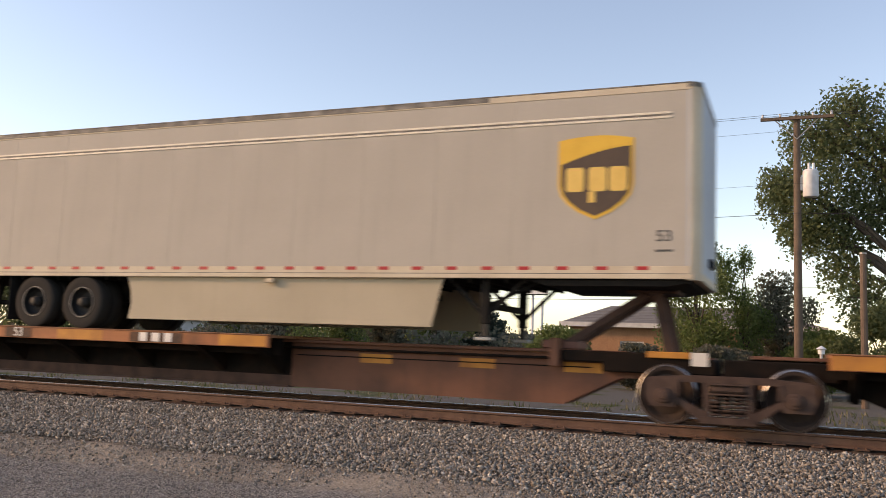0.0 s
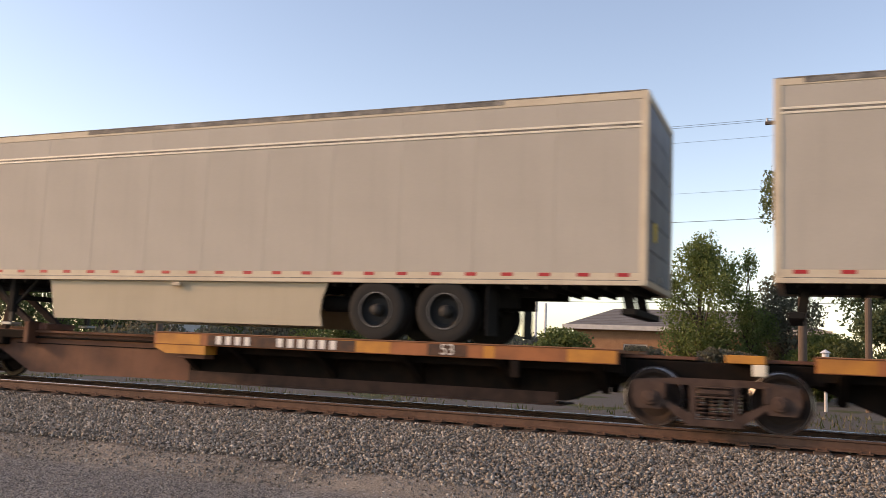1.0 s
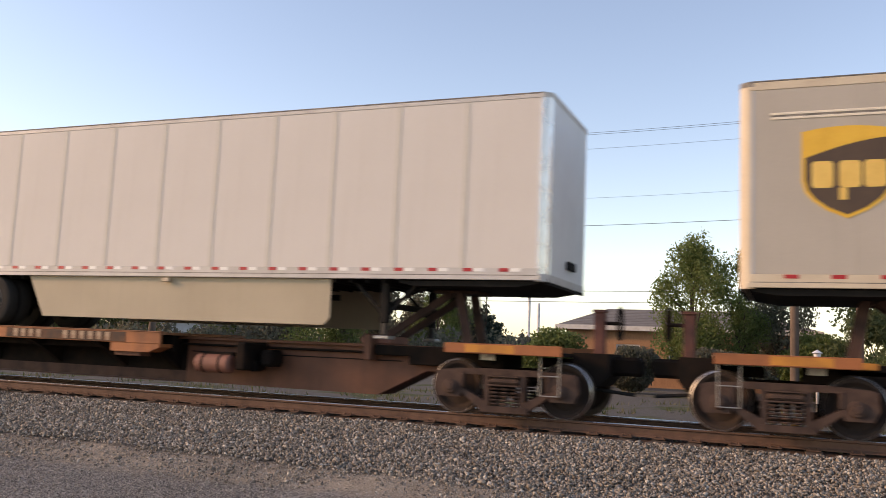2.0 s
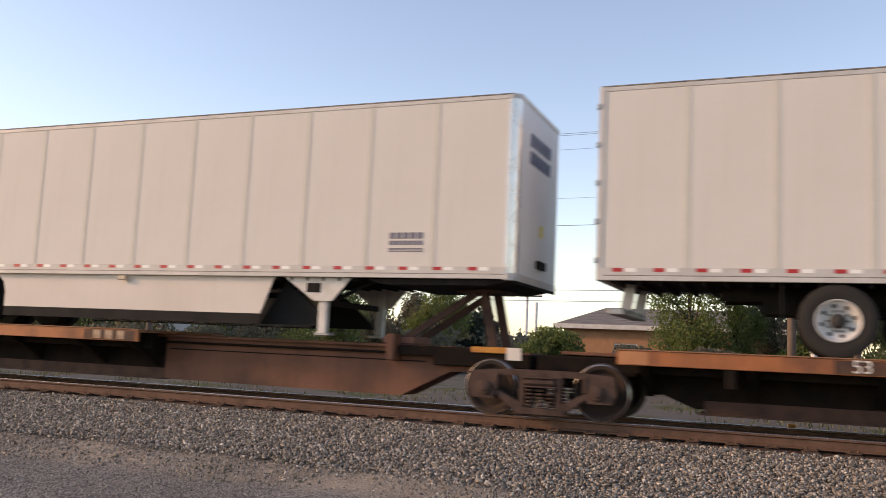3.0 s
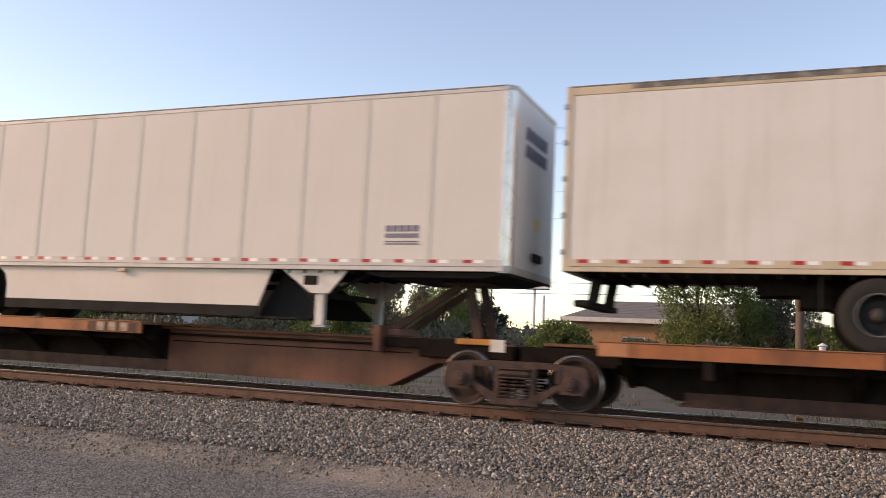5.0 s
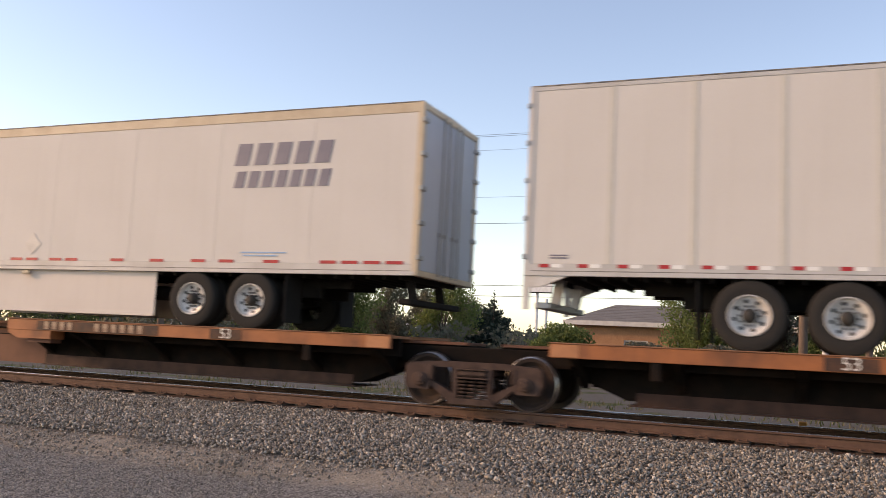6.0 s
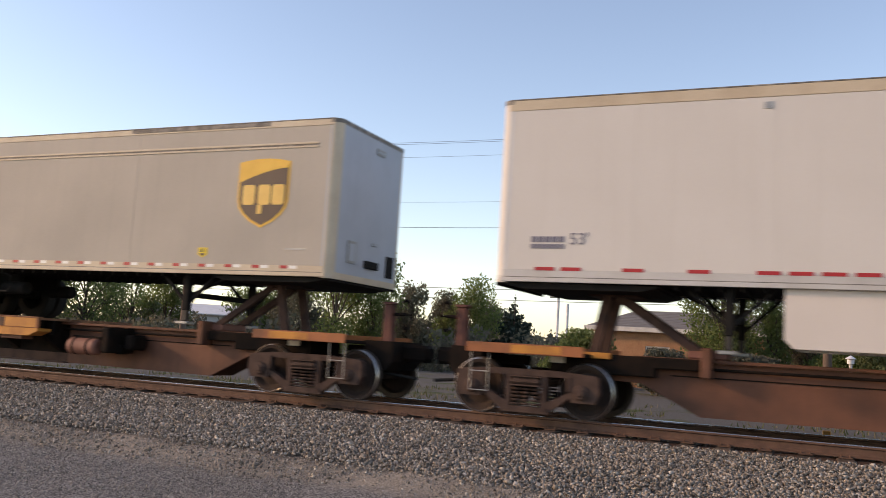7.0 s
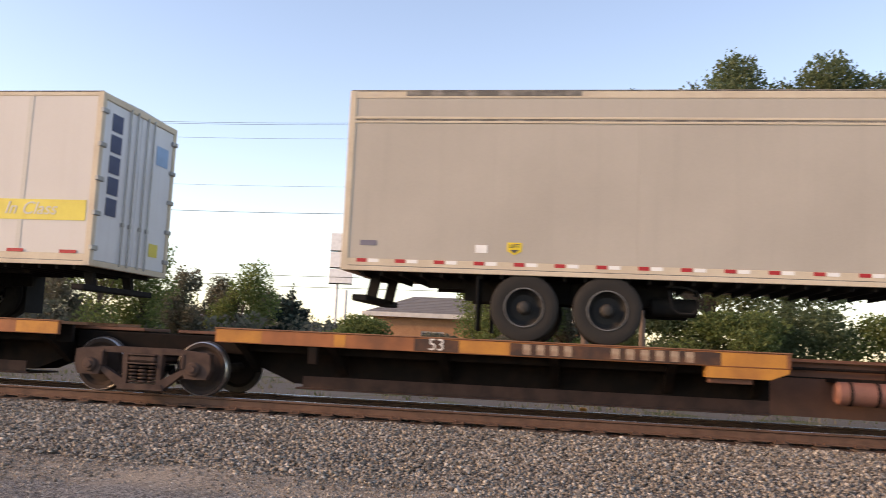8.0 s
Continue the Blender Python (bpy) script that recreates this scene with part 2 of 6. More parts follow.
def ground_material():
    """Road chippings, dusty shoulder, ballast bed, then weedy ground: bands across the track with ragged edges."""
    m = bpy.data.materials.new("roadside_ground")
    m.use_nodes = True
    n, l = m.node_tree.nodes, m.node_tree.links
    b = n["Principled BSDF"]
    b.inputs["Roughness"].default_value = 0.95
    b.inputs["Specular IOR Level"].default_value = 0.25
    co = n.new("ShaderNodeTexCoord")
    sep = n.new("ShaderNodeSeparateXYZ")
    l.new(co.outputs["Object"], sep.inputs[0])

    def tex(kind, sc, det=4):
        t = n.new(kind)
        t.inputs["Scale"].default_value = sc
        if kind == "ShaderNodeTexNoise":
            t.inputs["Detail"].default_value = det
        l.new(co.outputs["Object"], t.inputs["Vector"])
        return t

    def math_node(op, a, c):
        x = n.new("ShaderNodeMath")
        x.operation = op
        for i, v in enumerate((a, c)):
            if isinstance(v, (int, float)):
                x.inputs[i].default_value = v
            else:
                l.new(v, x.inputs[i])
        return x.outputs[0]

    def mixc(fac, a, c):
        x = n.new("ShaderNodeMix")
        x.data_type = "RGBA"
        l.new(fac, x.inputs[0])
        for i, v in ((6, a), (7, c)):
            if isinstance(v, tuple):
                x.inputs[i].default_value = (*v, 1)
            else:
                l.new(v, x.inputs[i])
        return x.outputs[2]

    def step(src, lo, hi):
        r = n.new("ShaderNodeMapRange")
        r.interpolation_type = "SMOOTHSTEP"
        r.inputs[1].default_value, r.inputs[2].default_value = lo, hi
        l.new(src, r.inputs[0])
        return r.outputs[0]

    wob = tex("ShaderNodeTexNoise", 0.7, 6)
    wob2 = tex("ShaderNodeTexNoise", 5.0, 4)
    y = math_node("ADD", sep.outputs["Y"], math_node("MULTIPLY", math_node("SUBTRACT", wob.outputs[0], 0.5), 0.7))
    y = math_node("ADD", y, math_node("MULTIPLY", math_node("SUBTRACT", wob2.outputs[0], 0.5), 0.5))
    cells = tex("ShaderNodeTexVoronoi", 62.0)
    fine = tex("ShaderNodeTexNoise", 120.0, 4)
    cellv = n.new("ShaderNodeSeparateColor")
    l.new(cells.outputs["Color"], cellv.inputs[0])
    road = mixc(step(cellv.outputs[0], 0.15, 0.95), (0.085, 0.080, 0.075), (0.36, 0.34, 0.315))
    dirt = mixc(step(cellv.outputs[2], 0.1, 0.95), (0.26, 0.215, 0.165), (0.48, 0.405, 0.32))
    bed = mixc(step(cellv.outputs[1], 0.1, 0.9), (0.055, 0.048, 0.042), (0.16, 0.14, 0.12))
    patch = tex("ShaderNodeTexNoise", 0.45, 5)
    far_dirt = mixc(step(fine.outputs[0], 0.3, 0.75), (0.10, 0.09, 0.076), (0.21, 0.19, 0.162))
    grass = mixc(step(wob2.outputs[0], 0.35, 0.7), (0.05, 0.075, 0.022), (0.15, 0.135, 0.065))
    far = mixc(step(patch.outputs[0], 0.54, 0.64), far_dirt, grass)
    col = mixc(step(y, 7.75, 8.35), road, dirt)
    col = mixc(step(y, 9.1, 9.5), col, bed)
    rusty = mixc(step(fine.outputs[0], 0.3, 0.75), (0.060, 0.036, 0.026), (0.135, 0.078, 0.052))
    yy = math_node("ADD", sep.outputs["Y"], math_node("MULTIPLY", math_node("SUBTRACT", wob2.outputs[0], 0.5), 0.16))
    col = mixc(step(yy, 12.72, 12.82), col, rusty)
    col = mixc(step(y, 15.6, 16.2), col, bed)
    col = mixc(step(y, 17.0, 17.6), col, far)
    l.new(col, b.inputs["Base Color"])
    bp = n.new("ShaderNodeBump")
    bp.inputs["Strength"].default_value, bp.inputs["Distance"].default_value = 0.9, 0.016
    l.new(math_node("ADD", cells.outputs["Distance"], fine.outputs[0]), bp.inputs["Height"])
    l.new(bp.outputs[0], b.inputs["Normal"])
    return m


M["ground"] = ground_material()

# ---------------------------------------------------------------- mesh building


class Bars:
    """A row of n plain upright bars in the xz plane, in place of private or unreadable writing."""

    def __init__(self, n, width, height, gap=0.28, slant=0.0):
        self.pitch, w, k = width / n, width / n * (1 - gap), slant * height / 2
        self.shape = [(-w / 2 - k, -height / 2), (w / 2 - k, -height / 2), (w / 2 + k, height / 2), (-w / 2 + k, height / 2)]
        self.offsets = [(i + 0.5) * self.pitch - width / 2 for i in range(n)]


class Build:
    """Collects vertices and faces of one mesh."""

    def __init__(self):
        self.v, self.f = [], []

    def add(self, verts, faces):
        o = len(self.v)
        self.v += [tuple(p) for p in verts]
        self.f += [tuple(i + o for i in f) for f in faces]
        return self

    def box(self, x0, x1, y0, y1, z0, z1, c=0.0):
        """A box; c chamfers the edges that run along x, and the ends."""
        if c <= 0:
            v = [(x, y, z) for x in (x0, x1) for y in (y0, y1) for z in (z0, z1)]
            return self.add(v, [(0, 1, 3, 2), (4, 6, 7, 5), (0, 4, 5, 1), (2, 3, 7, 6), (0, 2, 6, 4), (1, 5, 7, 3)])
        ring = [(y0 + c, z0), (y1 - c, z0), (y1, z0 + c), (y1, z1 - c), (y1 - c, z1), (y0 + c, z1), (y0, z1 - c), (y0, z0 + c)]
        cy, cz = (y0 + y1) / 2, (z0 + z1) / 2
        ky, kz = 1 - 2 * c / max(y1 - y0, 1e-6), 1 - 2 * c / max(z1 - z0, 1e-6)
        small = [(cy + (y - cy) * ky, cz + (z - cz) * kz) for y, z in ring]
        v = []
        for x, r in ((x0, small), (x0 + c, ring), (x1 - c, ring), (x1, small)):
            v += [(x, y, z) for y, z in r]
        f = [tuple(range(7, -1, -1)), tuple(range(24, 32))]
        for k in range(3):
            f += [(k * 8 + i, k * 8 + (i + 1) % 8, k * 8 + 8 + (i + 1) % 8, k * 8 + 8 + i) for i in range(8)]
        return self.add(v, f)

    def prism(self, outline, a, b, axis="y"):
        """An outline of (x, z), pushed along y from a to b (or of (y, z) along x, (x, y) along z)."""
        put = {"y": lambda p, q: (p[0], q, p[1]), "x": lambda p, q: (q, p[0], p[1]), "z": lambda p, q: (p[0], p[1], q)}[axis]
        k = len(outline)
        v = [put(p, a) for p in outline] + [put(p, b) for p in outline]
        f = [tuple(range(k - 1, -1, -1)), tuple(range(k, 2 * k))] + [(i, (i + 1) % k, k + (i + 1) % k, k + i) for i in range(k)]
        return self.add(v, f)

    def lathe(self, profile, centre, axis="y", n=24):
        """A profile of (along, radius) turned round an axis through centre."""
        v, f, k = [], [], len(profile)
        for i in range(n):
            c, s = math.cos(2 * math.pi * i / n), math.sin(2 * math.pi * i / n)
            for a, r in profile:
                p = {"y": (r * c, a, r * s), "x": (a, r * c, r * s), "z": (r * c, r * s, a)}[axis]
                v.append(tuple(p[j] + centre[j] for j in range(3)))
        for i in range(n):
            j = (i + 1) % n
            f += [(i * k + q, i * k + q + 1, j * k + q + 1, j * k + q) for q in range(k - 1)]
        return self.add(v, f)

    def cyl(self, centre, r, a, b, axis="y", n=16, c=0.0):
        pr = [(a, 0.0), (a, r), (b, r), (b, 0.0)] if not c else [(a, 0.0), (a, r - c), (a + c, r), (b - c, r), (b, r - c), (b, 0.0)]
        return self.lathe(pr, centre, axis, n)

    def bar(self, p, q, r, n=8, r2=None):
        """A round bar from p to q."""
        p, q = Vector(p), Vector(q)
        d = (q - p).normalized()
        u = d.orthogonal().normalized()
        w = d.cross(u)
        r2 = r if r2 is None else r2
        v = [tuple(c + (u * math.cos(2 * math.pi * i / n) + w * math.sin(2 * math.pi * i / n)) * rr) for c, rr in ((p, r), (q, r2)) for i in range(n)]
        return self.add(v, [(i, (i + 1) % n, n + (i + 1) % n, n + i) for i in range(n)] + [tuple(range(n - 1, -1, -1)), tuple(range(n, 2 * n))])

    def tube(self, pts, r, n=5):
        """One unbroken thin tube along pts."""
        v = []
        for i, p in enumerate(pts):
            d = (Vector(pts[min(i + 1, len(pts) - 1)]) - Vector(pts[max(i - 1, 0)])).normalized()
            u = d.cross(Vector((0, 0, 1))).normalized()
            w = u.cross(d)
            v += [tuple(Vector(p) + (u * math.cos(6.2832 * k / n) + w * math.sin(6.2832 * k / n)) * r) for k in range(n)]
        return self.add(v, [(i * n + k, i * n + (k + 1) % n, (i + 1) * n + (k + 1) % n, (i + 1) * n + k) for i in range(len(pts) - 1) for k in range(n)])

    def beam(self, p, q, w, h):
        """A square-edged beam from p to q in the xz plane: w across y, h across its length."""
        p, q = Vector(p), Vector(q)
        d = (q - p).normalized()
        s = Vector((0, 1, 0)) * (w / 2)
        t = d.cross(Vector((0, 1, 0))).normalized() * (h / 2)
        v = [tuple(c + a * s + b * t) for c in (p, q) for a in (-1, 1) for b in (-1, 1)]
        return self.add(v, [(0, 1, 3, 2), (4, 6, 7, 5), (0, 4, 5, 1), (2, 3, 7, 6), (0, 2, 6, 4), (1, 5, 7, 3)])

    def mesh(self, name, mat, smooth=False):
        me = bpy.data.meshes.new(name)
        me.from_pydata(self.v, [], self.f)
        bm = bmesh.new()
        bm.from_mesh(me)
        bmesh.ops.recalc_face_normals(bm, faces=bm.faces[:])
        bm.to_mesh(me)
        bm.free()
        me.materials.append(mat)
        if smooth:
            me.polygons.foreach_set("use_smooth", [True] * len(me.polygons))
            me.set_sharp_from_angle(angle=radians(35))
        return me


def part(name, b, mat, parent, label="", at=None, smooth=False, kind=""):
    """Links what b has gathered (or a mesh) as one mesh object under parent."""
    if isinstance(b, Bars):
        me = Build().prism(b.shape, -0.003, 0.003).mesh(name, mat)
        return [part(name, me, None, parent, label, (at or Matrix()) @ pose(x, 0, 0)) for x in b.offsets]
    me = b.mesh(name, mat, smooth) if isinstance(b, Build) else b
    ob = new(name, me)
    ob.parent = parent
    if at is not None:
        ob.matrix_basis = at
    return tagged(ob, label, kind=kind)


def thing(name, at, label, category, group="", kind=""):
    ob = new(name)
    ob.empty_display_size = 0.2
    ob.matrix_basis = at
    return tagged(ob, label, category, group, kind)


def single(name, b, mat, at, label, category, group="", kind="", smooth=False):
    ob = new(name, b.mesh(name, mat, smooth))
    ob.matrix_basis = at
    return tagged(ob, label, category, group, kind)


def lettering(text, size, mat, shear=0.0):
    """A mesh of the words in the built-in font, lying in the xz plane and facing -y, with a little thickness."""
    cu = bpy.data.curves.new("lettering", "FONT")
    cu.body, cu.size, cu.extrude, cu.shear = text, size, 0.003, shear
    cu.align_x, cu.align_y = "CENTER", "CENTER"
    tmp = new("lettering", cu)
    bpy.context.view_layer.update()
    me = bpy.data.meshes.new_from_object(tmp.evaluated_get(bpy.context.evaluated_depsgraph_get()))
    me.transform(pose(0, 0, 0, 90, 0, 0))
    bpy.data.objects.remove(tmp)
    me.materials.clear()
    me.materials.append(mat)
    return me


# ---------------------------------------------------------------- the train's course

SPEED = 17.078
LATE = [(0.0, -0.008), (0.5, 0.030), (1.0, 0.001), (1.75, 0.010), (2.5, 0.020), (3.0, 0.020), (3.5, -0.007), (4.0, -0.011), (4.75, 0.004),
        (5.5, 0.019), (6.0, -0.0145), (6.5, -0.007), (7.0, -0.011), (7.5, 0.020), (8.0, 0.015)]
TRACK_Y, DECK_Z, RAIL_Z = 14.22, 1.04, -0.06
SIDE_Y = TRACK_Y - 1.30


def run(t):
    """How far the train has come at t seconds."""
    return SPEED * (t + float(np.interp(t, [a for a, _ in LATE], [b for _, b in LATE])))


MOVERS, SPINNERS = [], []


def mover(ob):
    MOVERS.append((ob, ob.matrix_basis.copy()))
    return ob

# ---------------------------------------------------------------- ground, track


def ground_height(y):
    return float(np.interp(y, [-400, 7.4, 9.0, 12.35, 12.6, 15.9, 17.2, 20, 30], [-0.62, -0.60, -0.53, -0.285, -0.268, -0.268, -0.52, -0.54, -0.50]))


def build_ground():
    ys = [-3000, -600, -100, -20, 0, 3, 5, 6, 7, 7.4, 8, 8.5, 9, 9.6, 10.3, 11, 11.7, 12.35, 12.6, 13.2, 14.2, 15.2, 15.9, 16.5, 17.2, 18.5, 20, 24, 30, 40, 60, 100, 300, 900, 4000]
    xs = [-4000, -900, -300, -120, -60, -40] + [-30 + 0.8 * i for i in range(54)] + [18, 30, 60, 150, 500, 4000]
    v = []
    for y in ys:
        for x in xs:
            wob = 0.035 * noise.noise((x * 0.8, y * 0.8, 0)) if -31 < x < 14 and 3 < y < 30 else 0.0
            v.append((x, y, ground_height(y) + wob))
    k = len(xs)
    f = [(j * k + i, j * k + i + 1, (j + 1) * k + i + 1, (j + 1) * k + i) for j in range(len(ys) - 1) for i in range(k - 1)]
    b = Build().add(v, f)
    ob = new("ground", b.mesh("ground", M["ground"], True))
    tagged(ob, "gravel road edge, dusty shoulder, ballast bed and weedy dirt", "ground", kind="structure")


def scatter_mesh(name, pts, sizes, mat, flat=0.6, seed=3):
    """Many small angular stones in one mesh: squashed eight-cornered lumps."""
    rng = np.random.default_rng(seed)
    n = len(pts)
    corners = np.array([(x, y, z) for x in (-1, 1) for y in (-1, 1) for z in (-1, 1)], float) * 0.62
    quads = np.array([(0, 1, 3, 2), (4, 6, 7, 5), (0, 4, 5, 1), (2, 3, 7, 6), (0, 2, 6, 4), (1, 5, 7, 3)])
    v = corners[None] * (1 + rng.uniform(-0.85, 0.5, (n, 8, 3)))
    v *= (sizes[:, None] * rng.uniform(0.65, 1.3, (n, 3)))[:, None, :] * np.array([1, 1, flat])
    q = rng.normal(size=(n, 4)) * np.array([1.0, 0.35, 0.35, 1.0])
    q /= np.linalg.norm(q, axis=1)[:, None]
    w, x, y, z = q.T
    rot = np.stack([1 - 2 * (y * y + z * z), 2 * (x * y - z * w), 2 * (x * z + y * w), 2 * (x * y + z * w), 1 - 2 * (x * x + z * z), 2 * (y * z - x * w),
                    2 * (x * z - y * w), 2 * (y * z + x * w), 1 - 2 * (x * x + y * y)], -1).reshape(n, 3, 3)
    v = np.einsum("nij,nkj->nki", rot, v) + pts[:, None, :]
    f = (quads[None] + (np.arange(n) * 8)[:, None, None]).reshape(-1)
    me = bpy.data.meshes.new(name)
    me.vertices.add(n * 8)
    me.vertices.foreach_set("co", v.reshape(-1))
    me.loops.add(len(f))
    me.loops.foreach_set("vertex_index", f.astype(np.int32))
    me.polygons.add(n * 6)
    me.polygons.foreach_set("loop_start", np.arange(0, len(f), 4, dtype=np.int32))
    me.update(calc_edges=True)
    me.validate()
    me.materials.append(mat)
    return me


def build_stones():
    rng = np.random.default_rng(11)
    heights = np.vectorize(ground_height)

    def strip(n, x0, x1, y0, y1, lo, hi, lift):
        p = np.stack([rng.uniform(x0, x1, n), rng.uniform(y0, y1, n), np.zeros(n)], 1)
        s = rng.uniform(lo, hi, n) * rng.choice([0.75, 1.0, 1.3], n)
        p[:, 2] = heights(p[:, 1]) + s * lift + rng.uniform(-0.01, 0.02, n)
        return p, s

    def toe(made):
        p, s = made
        edge = np.interp(p[:, 0], [-11, -4.2, -2.2, 0.5], [9.45, 9.2, 8.95, 8.75])
        edge += np.array([0.22 * noise.noise((x * 0.9, y * 0.9, 5)) for x, y, _ in p]) + rng.uniform(-0.12, 0.2, len(p))
        keep = p[:, 1] > edge
        return p[keep], s[keep]
    near = [toe(strip(100000, -15.5, 5.0, 8.7, 12.80, 0.012, 0.029, 0.3)), strip(5200, -15, 3.6, 8.0, 9.5, 0.008, 0.026, 0.2)]
    beds = [strip(9000, -22, 6.0, 13.55, 17.4, 0.020, 0.038, 0.25)]
    for name, sets, label in (("ballast_stones", near, "grey and brown crushed ballast stones sloping from the track"), ("ballast_stones", beds, "dark crushed ballast stones between and behind the rails")):
        p, s = np.concatenate([a for a, _ in sets]), np.concatenate([c for _, c in sets])
        tagged(new(name, scatter_mesh(name, p, s, M["stones"])), label, "gravel", kind="stuff")
    p, s = strip(60000, -10.8, 2.6, 4.7, 9.2, 0.005, 0.0125, 0.15)
    tagged(new("road_grit", scatter_mesh("road_grit", p, s, M["grit"], seed=5)), "loose grey chippings on the roadside", "gravel", kind="stuff")


def build_track():
    track = thing("railway_track", pose(0, TRACK_Y, RAIL_Z), "rusty steel rails on dark wooden ties in ballast", "railway track", kind="structure")
    for s in (-1, 1):
        y = s * 0.755
        web = [(-0.070, -0.172), (0.070, -0.172), (0.070, -0.160), (0.012, -0.135), (0.010, -0.050), (0.034, -0.036), (0.034, -0.010), (-0.034, -0.010), (-0.034, -0.036), (-0.010, -0.050), (-0.012, -0.135), (-0.070, -0.160)]
        b = Build().prism([(y + a, z) for a, z in web], -220, 220, "x")
        rail = part("rail", b, M["rail_side"], track)
        low = -0.022 if s > 0 else -0.009
        head = [(-0.0345, low), (0.034, -0.009), (0.030, -0.002), (0.022, 0.0), (-0.022, 0.0), (-0.030, -0.002)]
        part("running_surface", Build().prism([(y + a, z) for a, z in head], -220, 220, "x"), M["rail_head"], rail, "polished bright rail head")
    tie = Build().box(-0.115, 0.115, -1.32, 1.32, -0.40, -0.186, 0.012).mesh("tie", M["tie"])
    plate = Build().box(-0.09, 0.09, -0.18, 0.18, -0.186, -0.173)
    for s in (-1, 1):
        plate.box(-0.07, -0.045, s * 0.085 - 0.012, s * 0.085 + 0.012, -0.175, -0.145, 0.004).box(0.045, 0.07, s * 0.085 - 0.012, s * 0.085 + 0.012, -0.175, -0.145, 0.004)
    plate = plate.mesh("tie_plate", M["rail_side"])
    rng = random.Random(4)
    for i in range(78):
        x = -32 + i * 0.52 + rng.uniform(-0.02, 0.02)
        t = part("tie", tie, None, track, at=pose(x, rng.uniform(-0.06, 0.14), rng.uniform(-0.022, -0.004), 0, 0, rng.uniform(-1.5, 1.5)))
        for s in (-1, 1):
            part("tie_plate", plate, None, t, at=pose(0, s * 0.755 - t.matrix_basis.translation.y, 0.004 - t.matrix_basis.translation.z))


# ---------------------------------------------------------------- trailers

WHEELS = {}


def wheel_meshes(kind):
    if kind not in WHEELS:
        out = -0.13
        tyre = Build().lathe([(0.13, 0.30), (0.13, 0.44), (0.11, 0.495), (0.06, 0.508), (0.045, 0.498), (0.035, 0.508), (-0.035, 0.508), (-0.045, 0.498), (-0.06, 0.508), (-0.11, 0.495), (-0.13, 0.44), (-0.128, 0.36), (-0.115, 0.295)], (0, 0, 0), "y", 36).mesh("tyre", M["tyre"], True)
        if kind == "black":
            rim = Build().lathe([(-0.124, 0.292), (-0.128, 0.284), (-0.118, 0.270), (-0.02, 0.255), (0.02, 0.20), (0.02, 0.10)], (0, 0, 0), "y", 32).mesh("rim", M["rim_black"], True)
        else:
            rim = Build().lathe([(-0.124, 0.294), (-0.130, 0.284), (-0.118, 0.270), (-0.075, 0.262), (-0.070, 0.235), (-0.040, 0.17), (-0.035, 0.10)], (0, 0, 0), "y", 32).mesh("rim", M["rim_white"], True)
        lip = Build().lathe([(-0.122, 0.297), (-0.134, 0.293), (-0.134, 0.283), (-0.124, 0.279)], (0, 0, 0), "y", 32).mesh("rim_lip", M["dull_lip" if kind == "black" else "rim_white"], True)
        hub = Build().lathe([(0.02, 0.105), (-0.085, 0.10), (-0.10, 0.085), (-0.15, 0.075), (-0.16, 0.06), (-0.16, 0.0)], (0, 0, 0), "y", 16)
        hub = hub.mesh("hub", M["hub"], True)
        nuts = Build()
        for i in range(10):
            a = 2 * math.pi * i / 10
            nuts.cyl((0.140 * math.cos(a), 0, 0.140 * math.sin(a)), 0.019, -0.085, -0.03, "y", 6, 0.004)
        nuts = nuts.mesh("wheel_nuts", M["hub"])
        hole = Build().cyl((0, 0, 0), 0.032, -0.066, -0.05, "y", 10, 0.004).mesh("hand_hole", M["chassis"])
        WHEELS[kind] = (tyre, rim, lip, hub, hole, nuts)
    return WHEELS[kind]


def add_wheel(parent, x, side, z, kind, depth=0.0, full=True):
    tyre, rim, lip, hub, hole, nuts = wheel_meshes(kind)
    w = part("wheel", tyre, None, parent, at=pose(x, side * (1.165 - depth), z, 0, 0, 0 if side < 0 else 180))
    if full:
        part("rim", rim, None, w)
        part("rim_lip", lip, None, w)
        part("hub", hub, None, w)
        if kind != "black":
            part("wheel_nuts", nuts, None, w)
            for i in range(8):
                a = 2 * math.pi * (i + 0.3) / 8
                part("hand_hole", hole, None, w, at=pose(0.212 * math.cos(a), -0.004, 0.212 * math.sin(a)))
    return w


